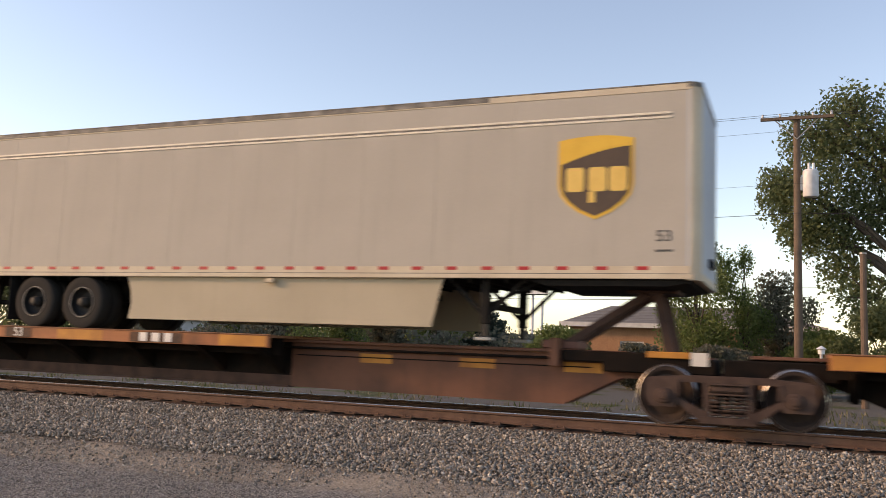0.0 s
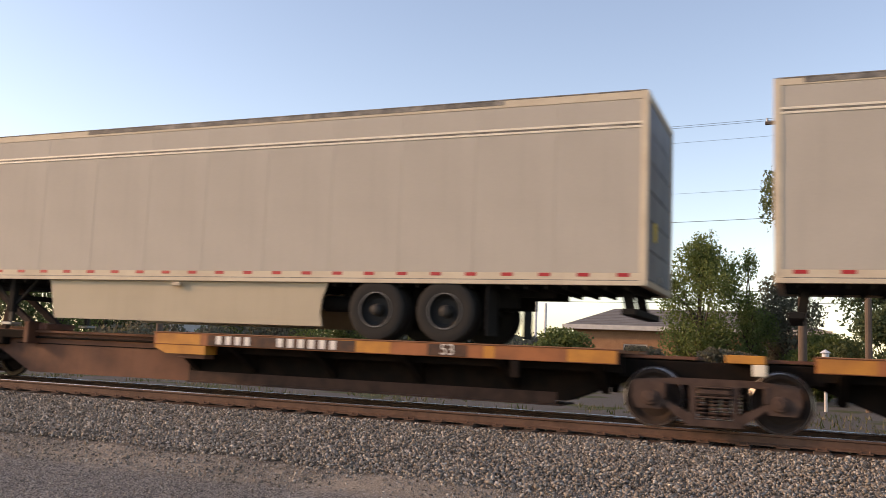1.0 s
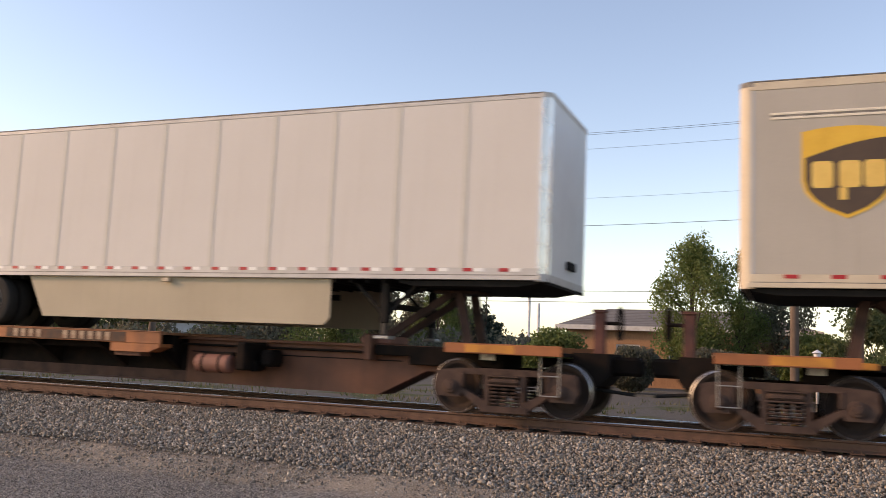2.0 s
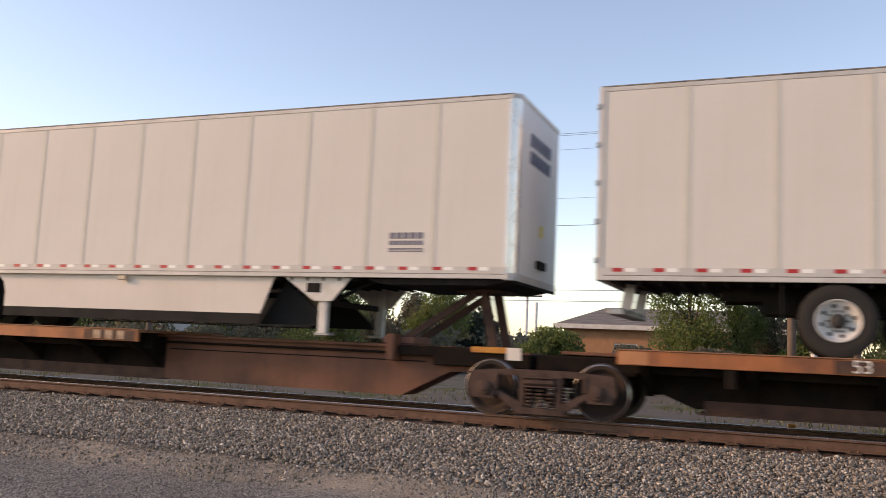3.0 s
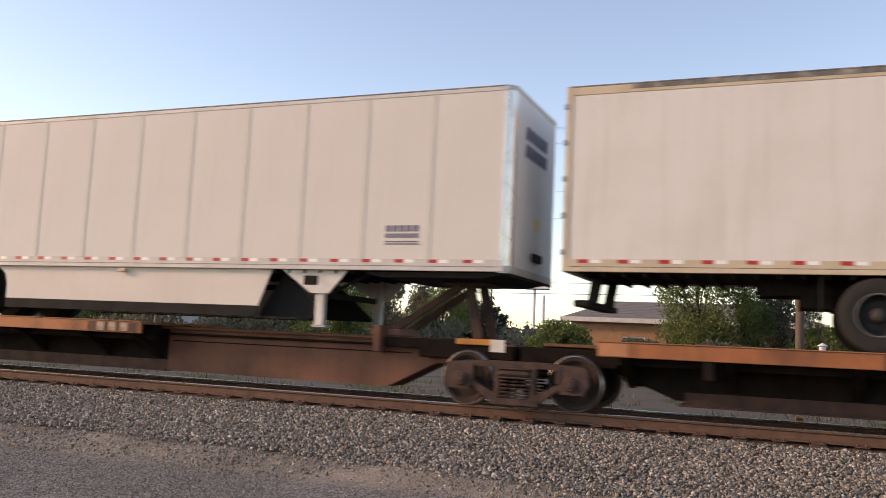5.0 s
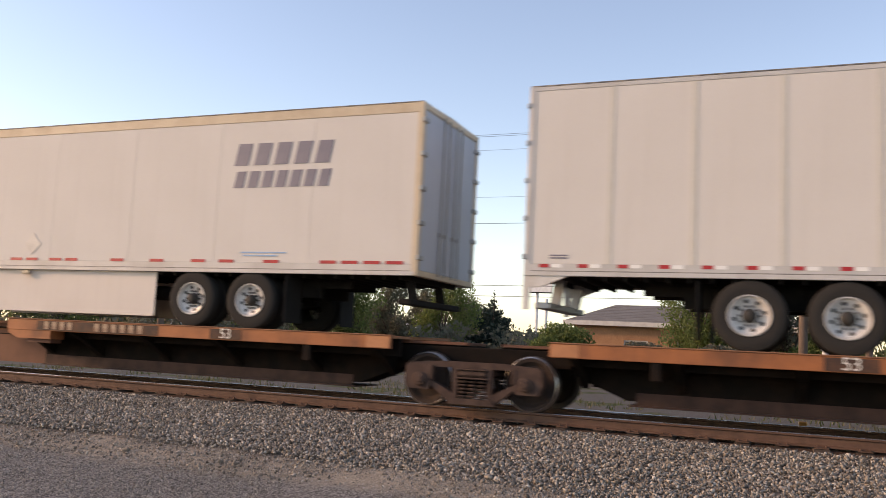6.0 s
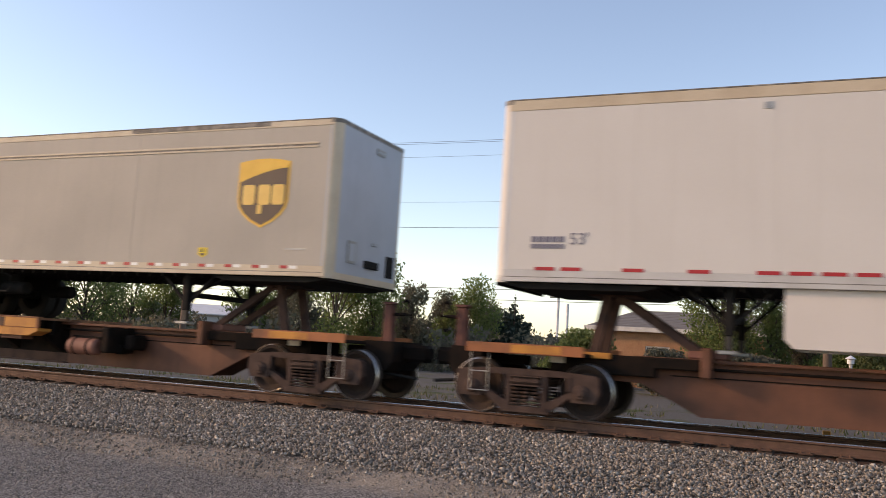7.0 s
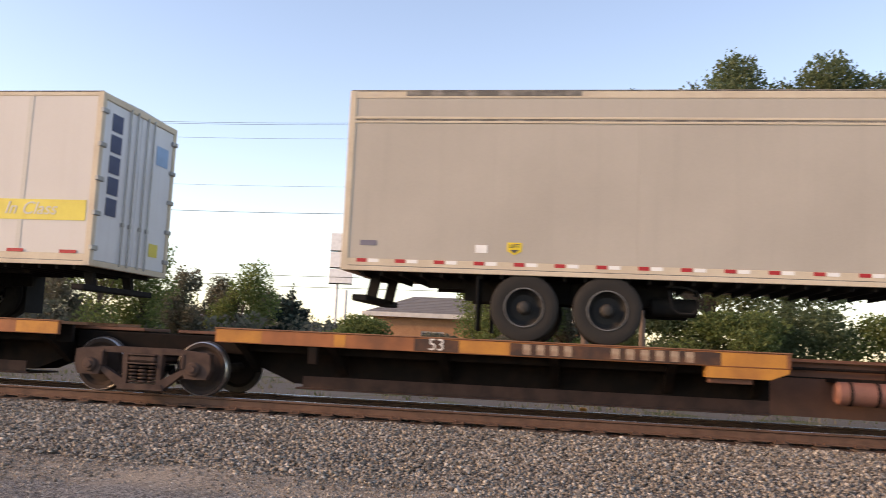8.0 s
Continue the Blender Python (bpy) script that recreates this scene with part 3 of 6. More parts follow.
def shield_decal(parent, x, z, w, h, s):
    """A brown heraldic shield with a gold border, a gold crest and plain gold blocks, lying on the side wall."""
    def outline(k, dz=0.0):
        pts = []
        for i in range(9):
            a = -1 + i / 4
            pts.append((a * w / 2 * k, h / 2 * k * (0.90 + 0.10 * (1 - a * a)) + dz))
        for a, c in ((1.0, 0.2), (1.0, -0.18), (0.93, -0.42), (0.75, -0.62), (0.45, -0.82), (0.0, -1.0), (-0.45, -0.82), (-0.75, -0.62), (-0.93, -0.42), (-1.0, -0.18), (-1.0, 0.2)):
            pts.append((a * w / 2 * k, c * h / 2 * k + dz))
        return pts
    face = (lambda p, y0: [(q[0], q[1]) for q in p])
    root = part("shield_emblem", Build().prism(face(outline(1.0), 0), -0.004, 0.0), M["gold_vinyl"], parent, "gold-edged brown shield emblem", at=pose(x, s * 1.302, z, 0, 0, 0 if s < 0 else 180))
    part("shield_field", Build().prism(face(outline(0.92), 0), -0.008, -0.0042), M["brown_vinyl"], root)
    crest = [(-0.46 * w, 0.40 * h)] + [(w * (-0.46 + 0.92 * i / 8), h * (0.425 + 0.045 * (1 - (i / 4 - 1) ** 2))) for i in range(9)] + [(w * (0.46 - 0.92 * i / 8), h * (0.36 - 0.20 * (i / 8) ** 1.6)) for i in range(9)]
    part("crest_sweep", Build().prism(face(crest[1:], 0), -0.012, -0.0082), M["gold_vinyl"], root)
    for c in (-0.27, 0.03, 0.30):
        part("plain_block", Build().prism([(w * (c + dx), h * dz) for dx, dz in ((-0.12, -0.14), (-0.09, -0.17), (0.09, -0.17), (0.12, -0.14), (0.12, 0.09), (0.09, 0.12), (-0.09, 0.12), (-0.12, 0.09))], -0.0155, -0.0122), M["pale_gold"], root)
    part("plain_block", Build().prism([(w * a, h * c) for a, c in ((-0.09, -0.30), (0.0, -0.30), (0.0, -0.171), (-0.09, -0.171))], -0.0155, -0.0122), M["pale_gold"], root)


def trailer(rear, dirn, spec, label):
    """A box trailer on its own wheels. Local x runs from its rear (0) to its nose; the base is the deck it stands on."""
    L, zb, zt = spec.get("length", 16.15), spec["bottom"] - DECK_Z, spec["top"] - DECK_Z
    ns = -1 if dirn > 0 else 1
    wall, rail_m, style = M[spec["wall"]], M[spec["rail"]], spec["style"]
    t = thing("semi_trailer", pose(rear, TRACK_Y, DECK_Z, 0, 0, 0 if dirn > 0 else 180), label, "trailer", "trailers on the train")
    mover(t)
    W = 1.30
    zr, zk = zb + 0.19, zt - spec.get("head", 0.12)
    # side panels, joined by upright strips
    x0, x1 = 0.10, L - 0.18
    count = spec.get("panels", 13)
    pw = (x1 - x0) / count
    pm = Build().box(0, pw - 0.0015, -0.012, 0.012, 0, zk - zr, 0.0035).mesh("side_panel", wall)
    jm = Build().box(-0.045, 0.045, -0.004, 0.004, 0, zk - zr, 0.0025).mesh("panel_joiner", M["seam"])
    for s in (-1, 1):
        for i in range(count):
            part("side_panel", pm, None, t, at=pose(x0 + i * pw, s * (W - 0.014), zr))
            if style == "plate" and i and s == ns:
                part("panel_joiner", jm, None, t, at=pose(x0 + i * pw, s * (W + 0.001), zr))
        # top and bottom rails with a lip
        y0, y1 = sorted((s * (W - 0.05), s * (W + 0.006)))
        top = Build().box(0.02, L - 0.12, y0, y1, zk + 0.001, zt, 0.006)
        part("top_rail", top, M[spec.get("toprail", spec["rail"])], t)
        y0, y1 = sorted((s * (W - 0.05), s * (W + 0.010)))
        lo = Build().box(0.06, L - 0.14, y0, y1, zb + 0.07, zr - 0.001, 0.005)
        y0, y1 = sorted((s * (W - 0.05), s * (W + 0.020)))
        lo.box(0.06, L - 0.10, y0, y1, zb, zb + 0.068, 0.005)
        part("bottom_rail", lo, rail_m, t)
        if s == ns:
            part("rail_groove", Build().box(0.12, L - 0.16, *sorted((s * (W + 0.0105), s * (W + 0.0135))), zb + 0.069, zb + 0.082), M["dark_rail"], t, "dark groove along the bottom rail")
        if style == "ribbed_band" and s == ns:
            zz = spec["band"] - DECK_Z
            part("rub_strip", Build().box(0.1, L - 0.42, *sorted((s * (W - 0.01), s * (W + 0.012))), zz - 0.055, zz - 0.02, 0.004), M[spec["strip"]], t)
            part("rub_strip", Build().box(0.1, L - 0.42, *sorted((s * (W - 0.01), s * (W + 0.012))), zz + 0.01, zz + 0.045, 0.004), M[spec["strip"]], t)
            part("strip_groove", Build().box(0.1, L - 0.42, *sorted((s * (W - 0.01), s * (W + 0.004))), zz - 0.018, zz + 0.008), M["dark_rail"], t)
    for a, c in spec.get("scuffs", ()):
        part("roof_scuff_plate", Build().box(a, c, *sorted((ns * W, ns * (W + 0.012))), zt - 0.075, zt - 0.004, 0.003), M["dark_rail"], t, "dark scuffed strip along the roof rail")
    # roof, floor, ends
    roof = Build().prism([(-W + 0.02, zt - 0.02), (W - 0.02, zt - 0.02), (W - 0.02, zt + 0.012), (0, zt + 0.05), (-W + 0.02, zt + 0.012)], 0.03, L - 0.14, "x")
    part("roof", roof, M["roof"], t)
    part("roof_edge", Build().box(0.02, L - 0.12, *sorted((ns * (W - 0.04), ns * (W + 0.008))), zt + 0.001, zt + 0.022, 0.004), M["dark_rail"], t, "dark roof edge trim")
    part("floor", Build().box(0.06, L - 0.06, -W + 0.06, W - 0.06, zb + 0.03, zb + 0.12), M["chassis"], t)
    cross = Build().box(0, 0.04, -W + 0.08, W - 0.08, zb - 0.06, zb + 0.035).mesh("cross_member", M["chassis"])
    for i in range(int(L / 0.31)):
        part("cross_member", cross, None, t, at=pose(0.3 + i * 0.31, 0, 0))
    r = 0.16
    arc = [(L - r + r * math.sin(a), W - r + r * math.cos(a)) for a in [i * math.pi / 12 for i in range(7)]]
    flat = [(x, y) for x, y in arc] + [(x, -y) for x, y in reversed(arc)] + [(L - 0.19, -W), (L - 0.19, W)]
    part("nose_panel", Build().prism([(x, y) for x, y in flat], zb + 0.02, zt - 0.04, "z"), M[spec["nose"]], t, smooth=True)
    for s in (-1, 1):
        post = [(x + 0.005, s * (y + 0.005)) for x, y in arc] + [(x - 0.012, s * (y - 0.012)) for x, y in reversed(arc)]
        part("corner_post", Build().prism(post, zb + 0.02, zt - 0.03, "z"), M[spec.get("post", spec["rail"])], t, smooth=True)
    part("nose_cap", Build().prism([(x + (0.012 if x > L - 0.18 else 0), y * 1.006) for x, y in flat], zt - 0.06, zt + 0.015, "z"), M[spec.get("cap", "dark_rail")], t, smooth=True)
    part("nose_sill", Build().prism([(x + (0.012 if x > L - 0.18 else 0), y * 1.006) for x, y in flat], zb - 0.015, zb + 0.10, "z"), M[spec.get("sill", spec["rail"])], t, smooth=True)
    part("coupler_plate", Build().prism([(L - 2.6, zb - 0.02), (L - 0.1, zb + 0.0), (L - 0.1, zb - 0.03), (L - 0.5, zb - 0.10), (L - 2.3, zb - 0.10)], -W + 0.08, W - 0.08), M["chassis"], t)
    # rear frame and doors
    fr = Build()
    for s in (-1, 1):
        fr.box(0.0, 0.11, *sorted((s * (W - 0.09), s * (W + 0.012))), zb, zt + 0.01, 0.008)
    fr.box(0.0, 0.11, -W + 0.09, W - 0.09, zt - 0.10, zt + 0.01, 0.008).box(0.0, 0.11, -W + 0.09, W - 0.09, zb, zb + 0.10, 0.008)
    part("rear_frame", fr, M[spec.get("frame", spec["rail"])], t)
    if spec["door"] == "door_grey":
        n, hh = 6, (zt - zb - 0.23) / 6
        slat = Build().box(0.02, 0.06, -W + 0.10, W - 0.10, 0.006, hh - 0.006, 0.008).mesh("door_slat", M["door_grey"])
        d = part("rear_door", Build().box(0.062, 0.07, -W + 0.095, W - 0.095, zb + 0.105, zt - 0.105), M["chassis"], t, "roll-up door of ribbed slats")
        for k in range(n):
            part("door_slat", slat, None, d, at=pose(0, 0, zb + 0.115 + k * hh))
        part("door_latch", Build().box(-0.01, 0.019, -0.12, 0.12, zb + 0.16, zb + 0.24, 0.008), M["galv"], d)
        part("door_sticker", Build().box(0.012, 0.019, ns * 0.45 - 0.13, ns * 0.45 + 0.13, zb + 0.75, zb + 1.05), M["yellow_vinyl"], d)
    for s in (-1, 1) if spec["door"] != "door_grey" else ():
        y0, y1 = sorted((s * 0.012, s * (W - 0.095)))
        d = part("rear_door", Build().box(0.02, 0.07, y0, y1, zb + 0.105, zt - 0.105, 0.006), M[spec["door"]], t)
        for yy in (0.18, 0.42):
            rod = Build().bar((-0.015, s * yy, zb + 0.06), (-0.015, s * yy, zt - 0.06), 0.016, 8)
            rod.box(-0.03, 0.02, s * yy - 0.03, s * yy + 0.03, zb + 0.75, zb + 0.82, 0.005)
            part("lock_rod", rod, M["galv"], d)
        for k in range(5):
            z = zb + 0.30 + k * (zt - zb - 0.6) / 4
            part("hinge", Build().box(-0.03, 0.03, *sorted((s * (W - 0.16), s * (W + 0.03))), z - 0.04, z + 0.04, 0.01), M["galv"], d)
    # rear guard
    g = Build()
    for s in (-1, 1):
        g.beam((0.42, s * 0.62, zb), (0.34, s * 0.62, 0.58), 0.10, 0.16)
    g.box(0.16, 0.40, -1.15, 1.15, 0.52, 0.62, 0.015)
    part("rear_guard", g, M[spec.get("guard", "chassis")], t)
    if spec.get("bracket"):
        for s in (-1, 1):
            part("rear_bracket", Build().prism([(0.0, zb + 0.02), (0.75, zb + 0.02), (0.30, zb - 0.16), (0.10, zb - 0.18), (0.09, zb - 0.52), (0.0, zb - 0.52)], *sorted((s * (W - 0.06), s * W))), M["lg_white"], t)
    # suspension and wheels
    axles = spec["axles"]
    sub = Build()
    for s in (-1, 1):
        sub.box(axles[0] - 1.0, axles[1] + 1.0, *sorted((s * 0.45, s * 0.55)), 0.62, zb - 0.02)
        for a in axles:
            sub.box(a - 0.35, a + 0.35, *sorted((s * 0.46, s * 0.60)), 0.50, 0.66, 0.02)
            sub.cyl((a - 0.42, s * 0.52, 0), 0.15, 0.60, 0.92, "z", 14)
    part("suspension", sub, M["chassis"], t)
    for a in axles:
        part("axle", Build().cyl((a, 0, 0.508), 0.065, -0.95, 0.95, "y", 14), M["chassis"], t)
        for s in (-1, 1):
            kinds = spec.get("rims", ("white", "white"))
            kd = kinds[axles.index(a)]
            add_wheel(t, a, s, 0.508, kd)
            add_wheel(t, a, s, 0.508, "black", 0.33, False)
    if spec.get("flap", True):
        for s in (-1, 1):
            part("mud_flap", Build().box(axles[0] - 0.72, axles[0] - 0.70, *sorted((s * 0.72, s * 1.27)), 0.14, zb - 0.02, 0.004), M["black_rubber"], t)
    for s in (-1, 1):
        part("air_tank", Build().cyl((0, s * 0.62, 0.62), 0.14, axles[1] + 0.65, axles[1] + 1.35, "x", 14, 0.03), M["chassis"], t, smooth=True)
        part("slider_rail", Build().box(axles[0] - 1.6, axles[0] - 0.9, *sorted((s * 0.42, s * 0.5)), 0.8, zb), M["chassis"], t)
    # landing gear
    lg = spec["gear"]
    for s in (-1, 1):
        if spec.get("gear_kind"):
            b = Build().prism([(lg - 0.75, zb), (lg + 0.55, zb), (lg + 0.20, 0.62), (lg - 0.15, 0.62)], *sorted((s * 1.18, s * 1.21)))
            root = part("landing_gear", b, M[spec["gear_kind"]], t, "painted gusset and leg")
            part("gear_window", Build().box(lg - 0.30, lg - 0.02, *sorted((s * 1.211, s * 1.216)), zb - 0.26, zb - 0.10), M["chassis"], root)
            part("leg", Build().box(lg - 0.07, lg + 0.09, *sorted((s * 1.06, s * 1.17)), 0.06, zb, 0.01), M[spec["gear_kind"]], root)
            if not spec.get("skirt"):
                part("gear_box", Build().prism([(lg + 0.58, zb), (lg + 1.75, zb), (lg + 1.25, 0.42), (lg + 0.95, 0.42)], *sorted((s * 0.70, s * 1.12))), M["chassis"], root, "black gear box")
        else:
            b = Build().box(lg - 0.07, lg + 0.07, *sorted((s * 0.95, s * 1.09)), 0.30, zb, 0.012)
            root = part("landing_gear", b, M["chassis"], t)
            part("leg", Build().box(lg - 0.05, lg + 0.05, *sorted((s * 0.97, s * 1.07)), 0.10, 0.32, 0.008), M["hub"], root)
            part("brace", Build().beam((lg + 0.05, s * 1.0, 0.45), (lg + 0.62, s * 1.0, zb), 0.05, 0.06).beam((lg - 0.05, s * 1.0, 0.45), (lg - 0.62, s * 1.0, zb), 0.05, 0.06), M["chassis"], root)
        part("foot", Build().box(lg - 0.13, lg + 0.14, *sorted((s * 0.90, s * 1.16)), 0.03, 0.09, 0.012), M["galv"], root)
    part("gear_crossbar", Build().box(lg - 0.05, lg + 0.05, -0.95, 0.95, 0.55, 0.65, 0.01).beam((lg, -0.9, 0.6), (lg + 0.9, -0.9, zb), 0.05, 0.05), M["chassis"], t)
    # skirt
    sk = spec.get("skirt")
    if sk:
        a, c, low, mat, cut = sk
        low -= DECK_Z
        for s in (-1, 1):
            y0, y1 = sorted((s * (W - 0.10), s * (W - 0.075)))
            if cut == "curved":
                out = [(a, zb), (a + 0.10, zb - 0.25), (a + 0.13, zb - 0.5), (a + 0.08, low)] + [(c - 0.16, low), (c, zb - 0.1), (c + 0.04, zb)]
            elif cut == "slant":
                out = [(a, zb), (a + 0.42, low), (c - 0.12, low), (c, low + 0.12), (c, zb)]
            elif cut == "round":
                out = [(a, zb), (a + 0.22, zb - 0.16), (a + 0.28, zb - 0.36), (a + 0.28, low), (c - 0.32, low), (c, zb)]
            else:
                out = [(a, zb), (a, low + 0.03), (a + 0.03, low), (c - 0.12, low), (c, low + 0.12), (c, zb)]
            skp = part("side_skirt", Build().prism(out, y0, y1), M[mat], t)
            if cut == "round":
                part("inner_flap", Build().prism([(c + 0.05, zb - 0.03), (c - 0.45, low), (c + 0.95, low), (c + 0.9, low + 0.10)], *sorted((s * (W - 0.42), s * (W - 0.40)))), M["black_rubber"], skp, "black inner flap")
                part("skirt_rubber", Build().prism([(a + 0.29, low - 0.015), (c - 0.30, low - 0.015), (c - 0.22, low + 0.17), (a + 0.29, low + 0.17)], *sorted((s * (W - 0.074), s * (W - 0.066)))), M["black_rubber"], skp, "black rubber lower edge")
            part("marker_lamp", Build().box((a + c) / 2 - 0.09, (a + c) / 2 + 0.09, *sorted((s * (W - 0.03), s * (W + 0.03))), zb - 0.10, zb - 0.02, 0.015), M["tan_rail"], t)
        part("skirt_stay", Build().box(a + 0.5, c - 0.5, -0.05, 0.05, zb - 0.3, zb - 0.2), M["chassis"], t)
    # reflective tape on the near side
    rm, wm = (Build().box(0, w, -0.002, 0.002, 0, 0.055).mesh(nm, mt) for nm, mt, w in (("red_reflector", M["red_tape"], spec.get("tape", 0.19 if spec.get("plain_tape") else 0.16)), ("white_reflector", M["white_tape"], 0.17)))
    x, rng = 0.25, random.Random(int(L * 10 + abs(rear)))
    zz = zr - 0.06 + spec.get("tape_z", 0.0)
    while x < L - 0.5:
        part("red_reflector", rm, None, t, at=pose(x, ns * (W + 0.0125), zz))
        if spec.get("tape", 0.16) < 0.2:
            if not (style == "ribbed_band" and spec.get("plain_tape")):
                part("white_reflector", wm, None, t, at=pose(x + 0.18, ns * (W + 0.0125), zz))
            x += 0.605
        else:
            x += rng.choice([0.42, 0.62, 0.95, 0.95, 1.15])
    if spec.get("brakes", True):
        for yy, z0, z1, w, m in spec.get("fittings", ()):
            fit = part("nose_fitting", Build().box(L + 0.003, L + 0.02, -ns * yy - w / 2, -ns * yy + w / 2, z0 - DECK_Z, z1 - DECK_Z, 0.004), M[m], t)
            if m == "galv":
                part("fitting_well", Build().box(L + 0.0205, L + 0.024, -ns * yy - w / 2 + 0.04, -ns * yy + w / 2 - 0.04, z0 + 0.05 - DECK_Z, z1 - 0.05 - DECK_Z), M["nose_grey"], fit)
        part("hose_box", Build().box(L + 0.005, L + 0.06, -ns * 0.1 - 0.25, -ns * 0.1 + 0.25, zb + 0.28, zb + 0.42, 0.01), M["chassis"], t)
    return t, ns, W, zb, zt, L


def side_text(t, me_or_b, x, z, mat, ns, W, name="lettering", label="", lift=0.0035):
    part(name, me_or_b, mat, t, label, at=pose(x, ns * (W + lift), z, 0, 0, 0 if ns < 0 else 180))


# ---------------------------------------------------------------- spine car units and bogies


def spine_unit(t1, t2, marks="", end_t2=False, stripes=False, tank_on=True, dark_ink=False):
    """One platform of a spine car. Local x runs from its wheel-deck bogie (0) to its hitch bogie (L)."""
    dirn = 1 if t2 > t1 else -1
    L = abs(t2 - t1)
    ns = -1 if dirn > 0 else 1
    u = thing("spine_car_platform", pose(t1, TRACK_Y, 0.0, 0, 0, 0 if dirn > 0 else 180), "rust-brown skeleton rail car platform with faded orange side sills", "rail car", "platforms of the train")
    mover(u)
    d0, d1, zt = 1.34, 9.90, DECK_Z
    # centre sill, deep in the middle, tapering to both bogies
    out = [(0.25, 0.93), (0.25, 0.62), (1.35, 0.60), (2.35, 0.20), (L - 2.55, 0.11), (L - 1.65, 0.56), (L - 0.25, 0.60), (L - 0.25, 0.93)]
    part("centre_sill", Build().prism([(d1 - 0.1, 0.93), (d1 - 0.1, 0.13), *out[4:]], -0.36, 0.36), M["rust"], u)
    # length below the deck split off: its near-black colour stands for shade there
    part("deck_sill", Build().prism([*out[:4], (d1 - 0.1, 0.13), (d1 - 0.1, 0.93)], -0.355, 0.355), M["rust_and_shade"], u, "sill under the deck, its shade painted near-black")
    part("bottom_flange", Build().box(2.4, d1 - 0.1, -0.44, 0.44, 0.115, 0.145, 0.006).box(2.5, d1 - 0.1, *sorted((ns * 0.356, ns * 0.366)), 0.146, 0.33), M["hitch"], u)
    part("sill_flange", Build().box(0.3, L - 1.55, -0.47, 0.47, 0.932, 0.985, 0.008), M["rust"], u)
    part("sill_seam", Build().box(d1, L - 2.1, *sorted((ns * 0.36, ns * 0.372)), 0.70, 0.72), M["rust_and_shade"], u)
    part("end_casting", Build().box(L - 1.9, L - 0.2, -0.55, 0.55, 0.66, 0.90, 0.02), M["rust_and_shade"], u)
    part("end_casting", Build().box(-0.1, 1.5, -0.50, 0.50, 0.62, 0.91, 0.02), M["rust_and_shade"], u)
    # wheel deck
    part("deck_plate", Build().box(d0, d1, -1.27, -0.50, zt - 0.045, zt - 0.002).box(d0, d1, 0.50, 1.27, zt - 0.045, zt - 0.002), M["deck_rust"], u)
    for s in (-1, 1):
        sill = part("side_sill", Build().box(d0, d1, *sorted((s * 1.25, s * 1.31)), 0.82, zt - 0.008, 0.006), M["orange"], u)
        part("sill_cap", Build().box(d0 - 0.01, d1 + 0.01, *sorted((s * 1.20, s * 1.325)), zt - 0.006, zt + 0.012, 0.004), M["deck_rust"], u)
        if s == ns:
            for a, c in ((0.0, 0.45),) if not stripes else ((0.0, 0.76), (1.9, 2.1), (3.7, 4.85), (7.5, 8.5)):
                part("yellow_panel", Build().box(d0 + a + 0.02, d0 + a + (c - a), *sorted((s * 1.309, s * 1.314)), 0.835, zt - 0.02), M["yellow" if stripes else "pale_orange"], u)
    # bearers and stringers carry the under-deck shade in their near-black colour
    for k, a in enumerate((1.7, 3.2, 4.9, 6.6, 8.3, 9.6)):
        for s in (-1, 1):
            part("cross_bearer", Build().prism([(s * 0.36, 0.35), (s * 0.36, zt - 0.05), (s * 1.24, zt - 0.05), (s * 1.24, 0.80), (s * 0.9, 0.66)], a - 0.06, a + 0.06, "x"), M["rust_and_shade"], u)
    for s in (-1, 1):
        part("jack_post", Build().box(d0 + 1.52, d0 + 1.66, *sorted((s * 1.20, s * 1.30)), 0.55, 0.82, 0.01), M["rust_and_shade"], u)
        part("stringer", Build().box(d0, d1, *sorted((s * 0.85, s * 0.92)), 0.70, zt - 0.05), M["rust_and_shade"], u)
    if dark_ink and not marks:
        part("outrigger", Build().box(d0 - 1.17, d0 - 0.65, *sorted((ns * 0.45, ns * 1.30)), zt - 0.13, zt - 0.01, 0.01), M["yellow"], u, "yellow-painted outrigger over the bogie")
        part("outrigger_end", Build().box(d0 - 0.81, d0 - 0.63, *sorted((ns * 1.10, ns * 1.305)), 0.74, zt - 0.135, 0.01), M["gold_strip"], u, "pale cream end block")
    # reservoir beside the sill, and the bracket box at the deck's end
    ry = ns * 1.02
    if not tank_on:
        ry = -ry
    tank = part("air_reservoir", Build().cyl((0, ry, 0.52), 0.165, 10.55, 11.30, "x", 20, 0.04), M["tank"], u, "faded red air reservoir", smooth=True)
    for a in (10.72, 11.08):
        part("reservoir_band", Build().cyl((0, ry, 0.52), 0.172, a, a + 0.04, "x", 20), M["rust_and_shade"], tank)
    part("reservoir_bracket", Build().box(10.60, 11.25, *sorted((ry * 0.36, ry * 0.95)), 0.66, 0.72).box(11.42, 11.62, *sorted((ry * 0.36, ry * 1.1)), 0.42, 0.92, 0.03), M["rust_and_shade"], u)
    part("brake_valve", Build().box(11.75, 12.0, *sorted((ry * 0.40, ry * 0.83)), 0.50, 0.80, 0.05).cyl((11.6, ry * 0.69, 0.5), 0.10, -0.12, 0.12, "y", 14), M["rust_and_shade"], u)
    if marks:
        part("end_bracket", Build().prism([(d1 - 1.15, 0.82), (d1 - 1.15, 0.66), (d1 - 0.28, 0.66), (d1 - 0.02, 0.76), (d1 - 0.02, 0.82)], *sorted((ns * 0.95, ns * 1.30))), M["yellow" if stripes else "orange"], u)
